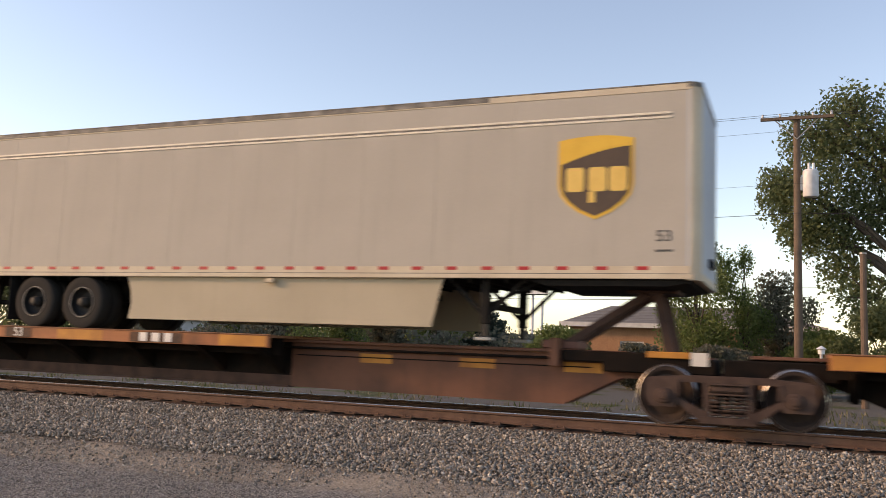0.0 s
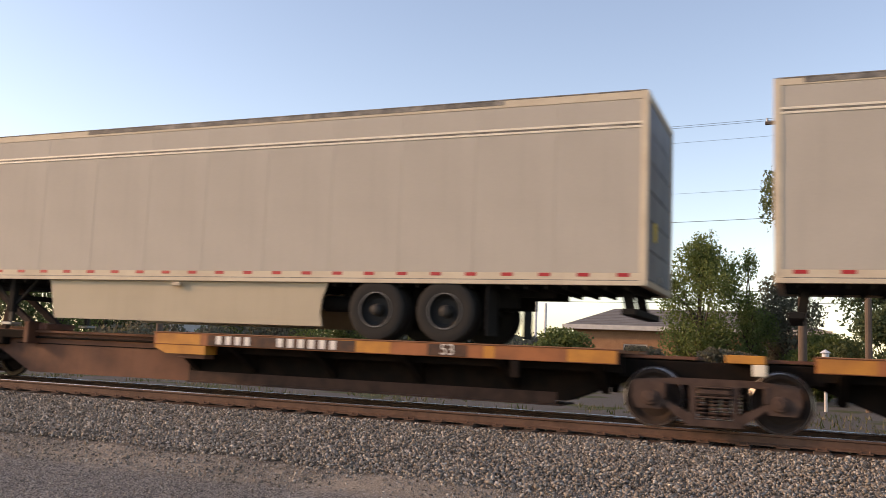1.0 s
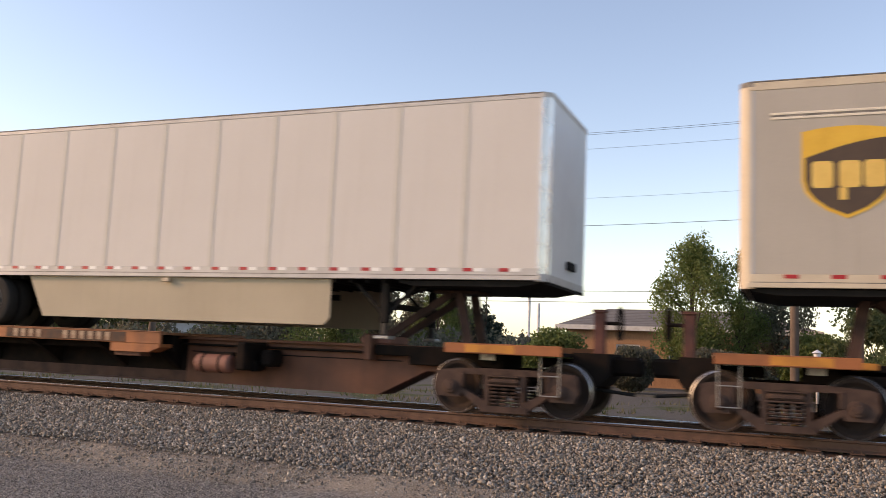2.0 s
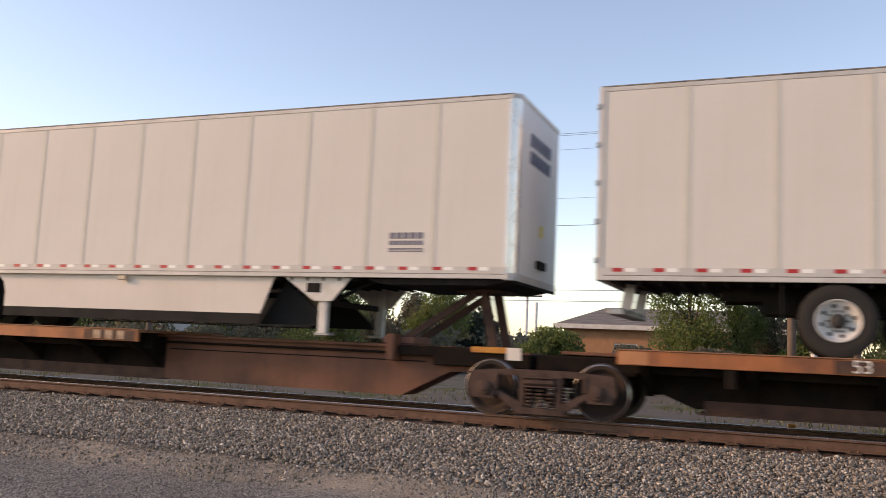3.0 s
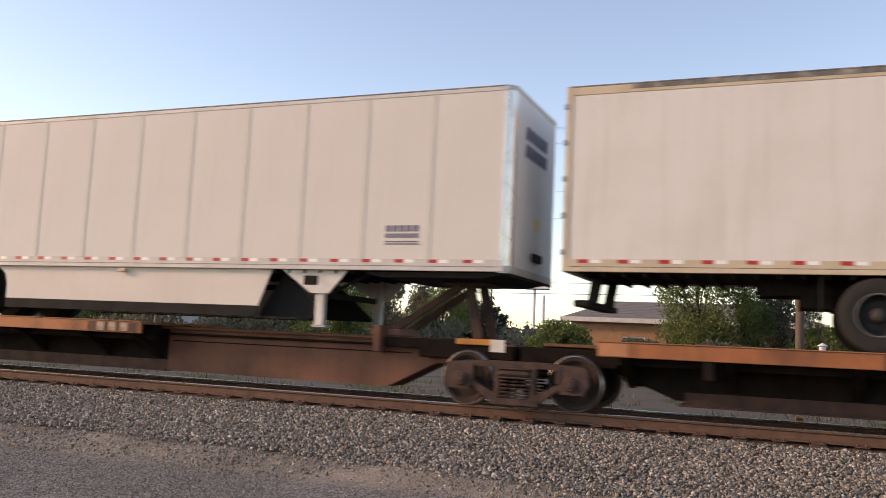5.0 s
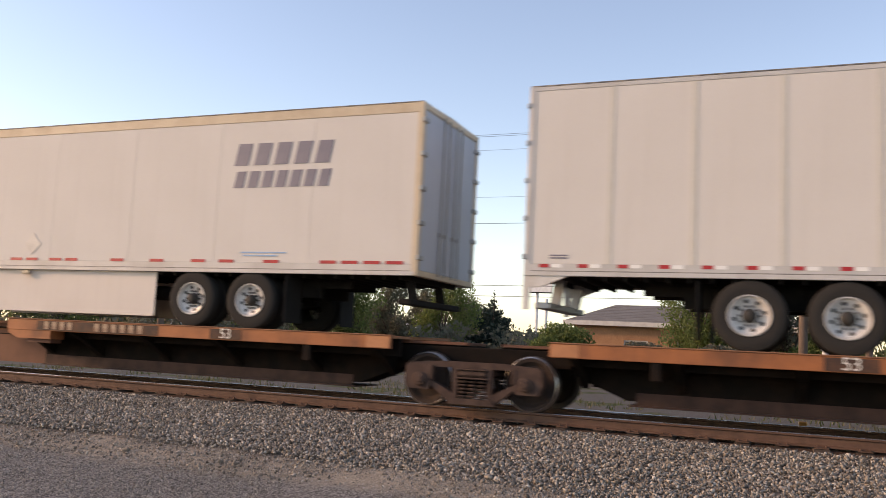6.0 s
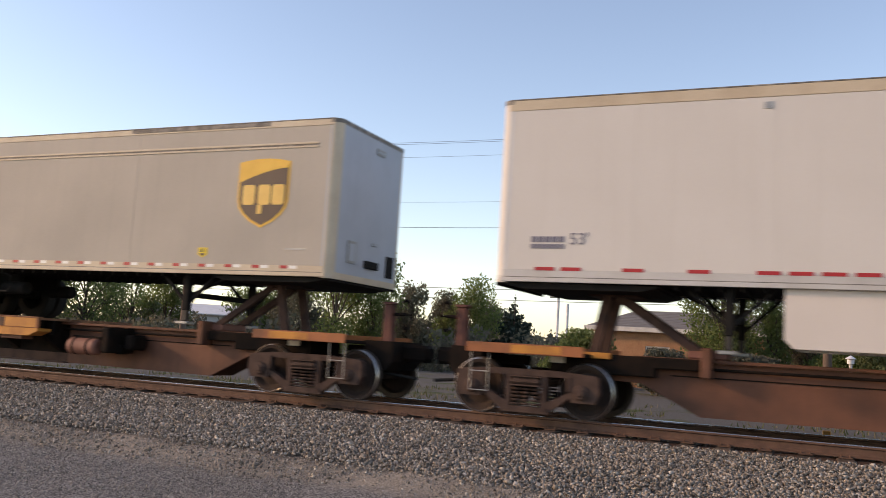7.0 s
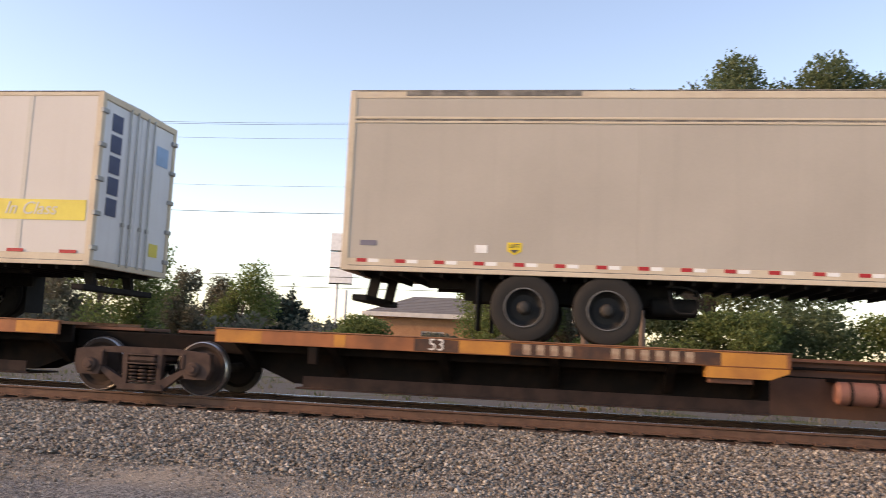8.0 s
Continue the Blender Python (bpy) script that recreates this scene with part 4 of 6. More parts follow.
        part("end_bracket_foot", Build().box(d1 - 1.1, d1 - 0.5, *sorted((ns * 0.95, ns * 1.24)), 0.58, 0.66, 0.01), M["rust"], u)
    # brake rigging pipe along the sill
    part("brake_pipe", Build().bar((1.5, ns * 0.44, 0.84), (L - 1.6, ns * 0.44, 0.84), 0.022, 8), M["rust_and_shade"], u)
    # hitch that holds the trailer's nose
    hx = L - 1.18
    h = part("hitch", Build().box(hx - 0.38, hx + 0.42, -0.42, 0.42, 1.90, 1.965, 0.02), M["hitch"], u, "rusty folding trailer hitch")
    for s in (-1, 1):
        part("strut", Build().beam((hx - 1.42, s * 0.34, 1.02), (hx - 0.05, s * 0.34, 1.90), 0.10, 0.12), M["hitch"], h)
        part("upright", Build().beam((hx + 0.30, s * 0.36, 0.98), (hx + 0.10, s * 0.36, 1.92), 0.11, 0.15), M["hitch"], h)
    part("screw_box", Build().box(hx - 1.75, hx - 1.15, -0.40, 0.40, 0.98, 1.13, 0.03), M["tank"], h)
    part("hitch_base", Build().box(hx - 1.55, hx - 1.40, *sorted((ns * 0.30, ns * 0.66)), 0.70, 1.16, 0.02), M["rust"], u)
    part("hitch_well", Build().box(hx - 1.38, hx + 0.55, -0.55, 0.55, 0.80, 0.975, 0.02), M["rust_and_shade"], u)
    part("yellow_step", Build().box(hx - 0.02, hx + 0.62, *sorted((ns * 0.50, ns * 0.60)), 0.90, 1.0, 0.01), M["yellow"], u)
    part("route_card", Build().box(hx + 0.66, hx + 0.90, *sorted((ns * 0.78, ns * 0.80)), 0.80, 1.0), M["fascia"], u)
    if end_t2:
        e = part("end_platform", Build().box(L - 0.9, L + 0.95, -1.30, 1.30, 0.90, 0.96, 0.008), M["rust_and_shade"], u)
        for s in (-1, 1):
            part("end_sill", Build().box(L - 0.95, L + 0.95, *sorted((s * 1.27, s * 1.31)), 0.90, 1.06, 0.008), M["orange"], e)
            part("grab_iron", Build().bar((L + 0.90, s * 1.2, 0.30), (L + 0.90, s * 1.2, 0.92), 0.009).bar((L + 0.60, s * 1.2, 0.30), (L + 0.60, s * 1.2, 0.92), 0.009).bar((L + 0.60, s * 1.2, 0.30), (L + 0.90, s * 1.2, 0.30), 0.009).bar((L + 0.60, s * 1.2, 0.60), (L + 0.90, s * 1.2, 0.60), 0.009), M["galv"], e)
        part("yellow_panel", Build().box(L - 0.6, L + 0.2, *sorted((ns * 1.311, ns * 1.315)), 0.92, 1.04), M["yellow"], e)
        cp = part("coupler", Build().box(L + 0.3, L + 1.55, -0.10, 0.10, 0.72, 0.88, 0.02).box(L + 1.45, L + 1.98, -0.20, 0.20, 0.64, 0.94, 0.05), M["rust_and_shade"], u, "cast steel coupler")
        part("air_hose", Build().bar((L + 0.9, ns * 0.35, 0.78), (L + 1.25, ns * 0.35, 0.42), 0.028).bar((L + 1.25, ns * 0.35, 0.42), (L + 1.9, ns * 0.35, 0.36), 0.028), M["black_rubber"], cp)
        part("brake_stand", Build().box(L + 1.28, L + 1.45, ns * 0.5 - 0.09, ns * 0.5 + 0.09, 0.96, 1.62, 0.015).box(L + 1.26, L + 1.47, ns * 0.5 - 0.11, ns * 0.5 + 0.11, 1.62, 1.67, 0.01), M["brake_red"], u, "dark red brake stand")
        part("end_bracket", Build().prism([(L + 0.95, 0.98), (L + 1.52, 0.98), (L + 1.52, 0.62), (L + 1.38, 0.46), (L + 0.95, 0.50)], -0.62, 0.62), M["rust_and_shade"], u, "black end bracket")
        part("brake_wheel", Build().lathe([(-0.02, 0.25), (0.0, 0.275), (0.02, 0.25), (0.0, 0.225), (-0.02, 0.25)], (L + 1.68, ns * 0.5, 1.46), "x", 20).bar((L + 1.44, ns * 0.5, 1.46), (L + 1.69, ns * 0.5, 1.46), 0.03).bar((L + 1.68, ns * 0.5 - 0.25, 1.46), (L + 1.68, ns * 0.5 + 0.25, 1.46), 0.013).bar((L + 1.68, ns * 0.5, 1.21), (L + 1.68, ns * 0.5, 1.71), 0.013), M["rust_and_shade"], u)
    # lettering on the near sill: patches, the length, and plain bars for the owner's marks
    def put(me, x, name, mat=None, label=""):
        part(name, me, mat, u, label, at=pose(x, ns * 1.316, 0.93, 0, 0, 0 if ns < 0 else 180))
    n53, mark_x = ((4.05, 7.2) if dark_ink else (4.85, 7.45)) if stripes and marks else (4.6, 7.6) if marks else (4.05, 7.45) if stripes else (5.5, 9.22)
    ink = "paint_white" if stripes and dark_ink else "paint_dull"
    patch = Build().box(-0.34, 0.34, -0.0015, 0.0015, -0.095, 0.085).mesh("dark_patch", M["patch"])
    put(patch, n53, "dark_patch")
    part("length_mark", lettering("53", 0.25, M["paint_white"]), None, u, "white stencilled 53", at=pose(n53, ns * 1.321, 0.93, 0, 0, 0 if ns < 0 else 180))
    if marks:
        put(Build().box(-1.5, 1.5, -0.0015, 0.0015, -0.095, 0.085).mesh("dark_patch", M["patch"]), mark_x, "dark_patch")
        order = 1 if ns < 0 else -1
        part("mark_bar", Bars(4, 0.80, 0.15, 0.45), M[ink], u, "stencilled bars", at=pose(mark_x - order * 0.95, ns * 1.321, 0.93, 0, 0, 0 if ns < 0 else 180))
        part("mark_bar", Bars(6, 1.25, 0.15, 0.45), M[ink], u, "stencilled bars", at=pose(mark_x + order * 0.55, ns * 1.321, 0.93, 0, 0, 0 if ns < 0 else 180))
    else:
        put(Build().box(-0.6, 0.6, -0.0015, 0.0015, -0.095, 0.085).mesh("dark_patch", M["patch"]), mark_x, "dark_patch")
        part("mark_bar", Bars(3, 0.85, 0.16, 0.4), M[ink], u, "stencilled bars", at=pose(mark_x, ns * 1.321, 0.93, 0, 0, 0 if ns < 0 else 180))
    if stripes and not marks:
        for a in (11.2, 13.1, 14.9):
            part("yellow_stripe", Build().box(a, a + 0.62, *sorted((ns * 0.361, ns * 0.366)), 0.62, 0.78), M["yellow"], u)
    return u


WB, WR = 0.889, 0.43


def build_bogie():
    """A three-piece freight bogie, centred on its bolster, with two wheelsets that turn."""
    t = thing("freight_bogie", pose(0, TRACK_Y, RAIL_Z), "dust-brown cast steel freight bogie on bright-edged wheels", "bogie", "bogies of the train")
    for s in (-1, 1):
        y0, y1 = sorted((s * 0.98, s * 1.10))
        b = Build()
        b.prism([(-1.16, 0.60), (-1.10, 0.69), (-0.50, 0.735), (0.50, 0.735), (1.10, 0.69), (1.16, 0.60), (1.08, 0.565), (0.62, 0.635), (-0.62, 0.635), (-1.08, 0.565)], y0, y1)
        for k in (-1, 1):
            b.prism([(k * 1.15, 0.67), (k * 1.17, 0.42), (k * 1.10, 0.27), (k * 0.74, 0.27), (k * 0.69, 0.40), (k * 0.67, 0.67)], y0 - 0.02, y1 + 0.02)
            b.prism([(k * 0.74, 0.44), (k * 0.70, 0.33), (k * 0.37, 0.07), (k * 0.28, 0.14), (k * 0.31, 0.22)], y0, y1)
            b.prism([(k * 0.345, 0.65), (k * 0.255, 0.65), (k * 0.25, 0.12), (k * 0.32, 0.12)], y0, y1)
        b.prism([(-0.40, 0.06), (0.40, 0.06), (0.35, 0.155), (-0.35, 0.155)], y0 - 0.02, y1 + 0.02)
        f = part("side_frame", b, M["bogie"], t)
        for x in (-0.165, 0.0, 0.165):
            sp = Build()
            for i in range(5):
                sp.lathe([(-0.018, 0.058), (0.0, 0.076), (0.018, 0.058), (0.0, 0.042), (-0.018, 0.058)], (x, s * 1.045, 0.19 + i * 0.058), "z", 12)
            part("spring", sp, M["bogie"], f)
        for k in (-1, 1):
            part("bearing_cap", Build().cyl((k * WB, 0, WR), 0.115, *sorted((s * 1.12, s * 1.17)), "y", 20, 0.02).cyl((k * WB, 0, WR), 0.06, *sorted((s * 1.165, s * 1.20)), "y", 12, 0.01), M["bogie"], f, smooth=True)
            part("frame_rib", Build().box(k * 0.70 - 0.03, k * 0.70 + 0.03, *sorted((s * 1.10, s * 1.135)), 0.42, 0.66, 0.01), M["bogie"], f)
    part("bolster", Build().box(-0.24, 0.24, -1.14, 1.14, 0.50, 0.60, 0.03), M["bogie"], t)
    part("bolster_lip", Build().box(-0.25, 0.25, -1.16, 1.16, 0.605, 0.632, 0.008).box(-0.25, 0.25, -1.16, 1.16, 0.465, 0.492, 0.008), M["bogie"], t)
    part("brake_beam", Build().box(-0.46, -0.40, -0.9, 0.9, 0.30, 0.40, 0.01).box(0.40, 0.46, -0.9, 0.9, 0.30, 0.40, 0.01), M["rust_and_shade"], t)
    part("centre_plate", Build().cyl((0, 0, 0), 0.22, 0.60, 0.70, "z", 20), M["rust_and_shade"], t)
    for k in (-1, 1):
        w = part("wheelset", Build().cyl((0, 0, 0), 0.085, -0.98, 0.98, "y", 14), M["wheel_face"], t, at=pose(k * WB, 0, WR))
        for s in (-1, 1):
            prof = [(0.0, 0.09), (0.0, 0.17), (0.03, 0.30), (-0.01, 0.345), (-0.035, 0.36), (-0.047, 0.395), (-0.049, 0.4195)]
            part("wheel_plate", Build().lathe([(s * (0.765 - a), r) for a, r in prof], (0, 0, 0), "y", 36), M["wheel_face"], w, smooth=True)
            part("wheel_tread", Build().lathe([(s * 0.814, 0.418), (s * 0.809, 0.4285), (s * 0.735, 0.431), (s * 0.72, 0.449), (s * 0.70, 0.454), (s * 0.685, 0.438), (s * 0.685, 0.355)], (0, 0, 0), "y", 40), M["dull_tread"], w, smooth=True)
            part("rim_edge", Build().lathe([(s * 0.8165, 0.4190), (s * 0.8175, 0.4210), (s * 0.807, 0.4335), (s * 0.765, 0.4350)], (0, 0, 0), "y", 40), M["tread"], w, "bright worn wheel edge", smooth=True)
            lug = Build()
            for i in range(3):
                a = 2 * math.pi * i / 3
                lug.cyl((0.05 * math.cos(a), 0, 0.05 * math.sin(a)), 0.018, *sorted((s * 0.98, s * 1.0)), "y", 6)
            part("axle_bolt", lug, M["bogie"], w)
    return t


def bogies(xs):
    first = build_bogie()
    all_ = [first]
    for x in xs[1:]:
        all_.append(copy_thing(first, pose(x, TRACK_Y, RAIL_Z)))
    first.matrix_basis = pose(xs[0], TRACK_Y, RAIL_Z)
    for b in all_:
        mover(b)
        for o in b.children:
            if o.name.startswith("wheelset"):
                SPINNERS.append((o, o.matrix_basis.copy()))

# ---------------------------------------------------------------- buildings, poles, plants


def build_house():
    h = thing("house", pose(-5.0, 44.5, -0.5), "low orange-brick ranch house with a grey shingle roof", "house")
    x0, x1, d, e = -6.0, 5.8, 8.5, 2.88
    walls = Build()
    wins = [(-3.4, -2.2, 0.95, 2.1), (-0.8, 0.9, 0.95, 2.1), (3.2, 4.6, 0.95, 2.1)]
    cuts = [x0] + [v for a, b, _, _ in wins for v in (a, b)] + [x1]
    for i in range(0, len(cuts), 2):
        walls.box(cuts[i], cuts[i + 1], 0, 0.22, 0, e)
    for a, b, lo, hi in wins:
        walls.box(a, b, 0, 0.22, 0, lo).box(a, b, 0, 0.22, hi, e)
    walls.box(x0, x0 + 0.22, 0.22, d, 0, e).box(x1 - 0.22, x1, 0.22, d, 0, e).box(x0, x1, d, d + 0.22, 0, e)
    part("wall", walls, M["brick"], h)
    for a, b, lo, hi in wins:
        fr = Build().box(a, b, 0.04, 0.12, lo, lo + 0.07).box(a, b, 0.04, 0.12, hi - 0.07, hi).box(a, a + 0.07, 0.04, 0.12, lo + 0.07, hi - 0.07).box(b - 0.07, b, 0.04, 0.12, lo + 0.07, hi - 0.07).box((a + b) / 2 - 0.03, (a + b) / 2 + 0.03, 0.04, 0.12, lo + 0.07, hi - 0.07)
        w = part("window", fr, M["fascia"], h)
        part("pane", Build().box(a + 0.07, b - 0.07, 0.075, 0.085, lo + 0.07, hi - 0.07), M["pane"], w)
        part("sill", Build().box(a - 0.08, b + 0.08, -0.06, 0.04, lo - 0.07, lo, 0.01), M["fascia"], w)
    o, rz = 0.45, e + 1.22
    a, b, c, f = (x0 - o, -o, e), (x1 + o, -o, e), (x1 + o, d + o, e), (x0 - o, d + o, e)
    r1, r2 = (x0 + 1.3, d / 2, rz), (x1 - 3.4, d / 2, rz)
    lift = [(p[0], p[1], p[2] + 0.10) for p in (a, b, c, f)]
    roof = Build().add([a, b, c, f, *lift, r1, r2], [(0, 1, 5, 4), (1, 2, 6, 5), (2, 3, 7, 6), (3, 0, 4, 7), (4, 5, 9, 8), (5, 6, 9), (6, 7, 8, 9), (7, 4, 8), (0, 3, 2, 1)])
    rf = part("roof", roof, M["shingle"], h)
    courses = Build()
    for i in range(11):
        k = i / 11
        ya, za = -o + (d / 2 + o) * k, e + 0.105 + (rz - e - 0.1) * k
        xa, xb = x0 - o + (1.3 + o) * k, x1 + o - (3.4 + o) * k
        courses.box(xa + 0.05, xb - 0.05, ya, ya + 0.06, za, za + 0.018)
    part("shingle_course", courses, M["shingle"], rf)
    part("fascia", Build().box(x0 - o - 0.03, x1 + o + 0.03, -o - 0.03, -o, e - 0.10, e + 0.13).box(x0 - o - 0.03, x0 - o, -o, d + o, e - 0.10, e + 0.13), M["fascia"], h)
    part("downpipe", Build().bar((x1 - 0.1, -0.06, 0), (x1 - 0.1, -0.06, e), 0.045), M["fascia"], h)


def build_shed(x, y, w, d, hgt, rz, label):
    s = thing("metal_shed", pose(x, y, -0.5, 0, 0, rz), label, "building")
    part("wall", Build().box(0, w, 0, 0.15, 0, hgt).box(0, w, d, d + 0.15, 0, hgt).box(0, 0.15, 0.15, d, 0, hgt).box(w - 0.15, w, 0.15, d, 0, hgt), M["white_wall"], s)
    part("roof", Build().prism([(-0.3, hgt), (d + 0.45, hgt), (d + 0.45, hgt + 0.08), (d / 2, hgt + 0.9), (-0.3, hgt + 0.08)], -0.3, w + 0.3, "x"), M["white_wall"], s)
    for i in range(3):
        part("door", Build().box(w * (0.15 + 0.3 * i), w * (0.15 + 0.3 * i) + 1.6, -0.03, -0.004, 0, 1.9, 0.01), M["galv"], s)


def wire(points, r, droop=None, name="overhead_cable", label="thin black overhead cable between poles"):
    b, run_pts = Build(), []
    for p, q in zip(points, points[1:]):
        n = 14
        span = (Vector(q) - Vector(p)).length
        sag = span * span / 2600 if droop is None else droop
        pts = [Vector(p).lerp(Vector(q), i / n) - Vector((0, 0, 4 * sag * (i / n) * (1 - i / n))) for i in range(n + 1)]
        run_pts += pts[(1 if run_pts else 0):]
    b.tube(run_pts, r)
    single(name, b, M["cable"], pose(0, 0, 0), label, "cable", "overhead cables")


def utility_pole(x, y, top, can=False):
    p = thing("utility_pole", pose(x, y, -0.5), "weathered wooden utility pole with crossarms" + (" and a pale transformer" if can else ""), "utility pole", "utility poles")
    H = top + 0.5
    part("shaft", Build().bar((0, 0, -0.6), (0, 0, H), 0.17, 12, 0.12), M["pole_wood"], p, smooth=True)
    for z, w in ((H - 0.12, 1.25),):
        arm = part("crossarm", Build().box(-w, w, -0.23, -0.12, z - 0.06, z + 0.06, 0.01), M["pole_wood"], p)
        for a in (-w + 0.08, -w * 0.45, w * 0.45, w - 0.08):
            part("insulator", Build().lathe([(0.06, 0.0), (0.06, 0.03), (0.10, 0.05), (0.13, 0.035), (0.17, 0.05), (0.20, 0.02), (0.20, 0.0)], (a, -0.175, z), "z", 10), M["ceramic"], arm, smooth=True)
    part("arm_brace", Build().bar((0, -0.14, H - 0.9), (-0.75, -0.17, H - 0.16), 0.02).bar((0, -0.14, H - 0.9), (0.75, -0.17, H - 0.16), 0.02), M["galv"], p)
    if can:
        c = part("transformer", Build().lathe([(0, 0.0), (0, 0.24), (0.05, 0.27), (0.95, 0.27), (1.0, 0.23), (1.03, 0.0)], (0.45, -0.05, H - 3.05), "z", 20), M["ceramic"], p, "pale grey transformer can", smooth=True)
        part("bushing", Build().cyl((0.40, -0.05, 0), 0.05, H - 2.05, H - 1.80, "z", 10).cyl((0.55, -0.05, 0), 0.05, H - 2.05, H - 1.80, "z", 10), M["ceramic"], c)
        part("bracket", Build().box(0.10, 0.25, -0.10, 0.0, H - 2.8, H - 2.3), M["galv"], p)


def leaf_cloud(blobs, count, size, seed, mat, droop=0.0):
    """Leaf sprays: bent diamond cards spread in and over the blobs (centre, radii), denser at their skins, with gaps between."""
    rng = np.random.default_rng(seed)
    vol = np.array([r[0] * r[1] * r[2] for _, r in blobs]) ** 0.75
    which = rng.choice(len(blobs), count, p=vol / vol.sum())
    d = rng.normal(size=(count, 3))
    d /= np.linalg.norm(d, axis=1)[:, None]
    rad = rng.uniform(0, 1, count) ** 0.38
    lump = np.array([noise.noise((a[0] * 2.3 + w * 7.1, a[1] * 2.3, a[2] * 2.3)) for a, w in zip(d, which)])
    rad = rad * (1.0 + 0.40 * lump)
    c = np.array([b[0] for b in blobs])[which] + d * rad[:, None] * np.array([b[1] for b in blobs])[which]
    c[:, 2] -= droop * rng.uniform(0, 1, count) ** 2
    a = rng.normal(size=(count, 3))
    a /= np.linalg.norm(a, axis=1)[:, None]
    bq = np.cross(a, rng.normal(size=(count, 3)))
    bq /= np.linalg.norm(bq, axis=1)[:, None]
    s = size * rng.uniform(0.5, 1.4, count)[:, None]
    nrm = np.cross(a, bq)
    v = np.stack([c - a * s, c + bq * s * 0.55 + nrm * s * 0.15, c + a * s, c - bq * s * 0.55 + nrm * s * 0.15], 1)
    me = bpy.data.meshes.new("crown")
    me.vertices.add(count * 4)
    me.vertices.foreach_set("co", v.reshape(-1))
    me.loops.add(count * 4)
    me.loops.foreach_set("vertex_index", np.arange(count * 4, dtype=np.int32))
    me.polygons.add(count)
    me.polygons.foreach_set("loop_start", np.arange(0, count * 4, 4, dtype=np.int32))
    me.update(calc_edges=True)
    me.validate()
    me.materials.append(mat)
    return me


def tree(x, y, height, blobs, count, size, mat, label, seed, trunk=0.22, droop=0.0, category="tree", group=""):
    t = thing("tree" if category == "tree" else "bush", pose(x, y, -0.55), label, category, group)
    low = min(b[0][2] - b[1][2] * 0.4 for b in blobs)
    tr = Build().bar((0, 0, -0.1), (0.1, 0, low * 0.6 + 0.1), trunk, 10, trunk * 0.8).bar((0.1, 0, low * 0.6 + 0.05), (-0.05, 0.05, height * 0.6), trunk * 0.8, 8, trunk * 0.4)
    part("trunk", tr, M["bark"], t)
    rng = random.Random(seed)
    for (cx, cy, cz), r in blobs:
        limb = Build()
        k = rng.uniform(0.3, 0.55)
        base = (0.05, 0.02, min(cz * k + low * 0.3, height * 0.55))
        mid = (cx * 0.55 + rng.uniform(-.2, .2), cy * 0.55, base[2] + (cz - base[2]) * 0.65)
        limb.bar(base, mid, trunk * 0.5, 7, trunk * 0.3).bar(mid, (cx, cy, cz), trunk * 0.3, 6, trunk * 0.12)
        for _ in range(5):
            e = (cx + rng.uniform(-1, 1) * r[0] * 0.8, cy + rng.uniform(-1, 1) * r[1] * 0.8, cz + rng.uniform(-0.5, 1) * r[2] * 0.8)
            limb.bar((cx * 0.8 + mid[0] * 0.2, cy * 0.8 + mid[1] * 0.2, cz * 0.8 + mid[2] * 0.2), e, trunk * 0.14, 5, trunk * 0.04)
        part("limb", limb, M["bark"], t)
    part("crown", leaf_cloud(blobs, count, size, seed, mat, droop), None, t, kind="stuff")
    return t


def conifer(x, y, height, radius, seed, label):
    t = thing("pine_tree", pose(x, y, -0.5), label, "tree")
    part("trunk", Build().bar((0, 0, -0.1), (0, 0, height), 0.14, 8, 0.02), M["bark"], t)
    blobs, rng = [], random.Random(seed)
    for i in range(11):
        k = i / 10
        rr = radius * (1 - k) * 0.75 + 0.12
        for j in range(5 if k < 0.8 else 2):
            a = rng.uniform(0, 6.28)
            blobs.append(((rr * 0.6 * math.cos(a), rr * 0.6 * math.sin(a), 0.5 + k * (height - 0.5)), (rr * 0.62, rr * 0.62, 0.30)))
    part("crown", leaf_cloud(blobs, 8000, 0.13, seed, M["needle"]), None, t, kind="stuff")


def blobs_for(w, d, z0, z1, n, seed, r=0.42):
    rng = random.Random(seed)
    out = []
    for i in range(n):
        z = rng.uniform(z0, z1)
        k = 1 - abs((z - (z0 * 0.6 + z1 * 0.4)) / (z1 - z0)) * 0.9
        a, q = rng.uniform(0, 6.28), rng.uniform(0.25, 1.0)
        rr = r * rng.uniform(0.6, 1.1)
        out.append(((w * k * q * math.cos(a), d * k * q * math.sin(a), z), (w * rr, d * rr, (z1 - z0) * rr * 0.55)))
    return out


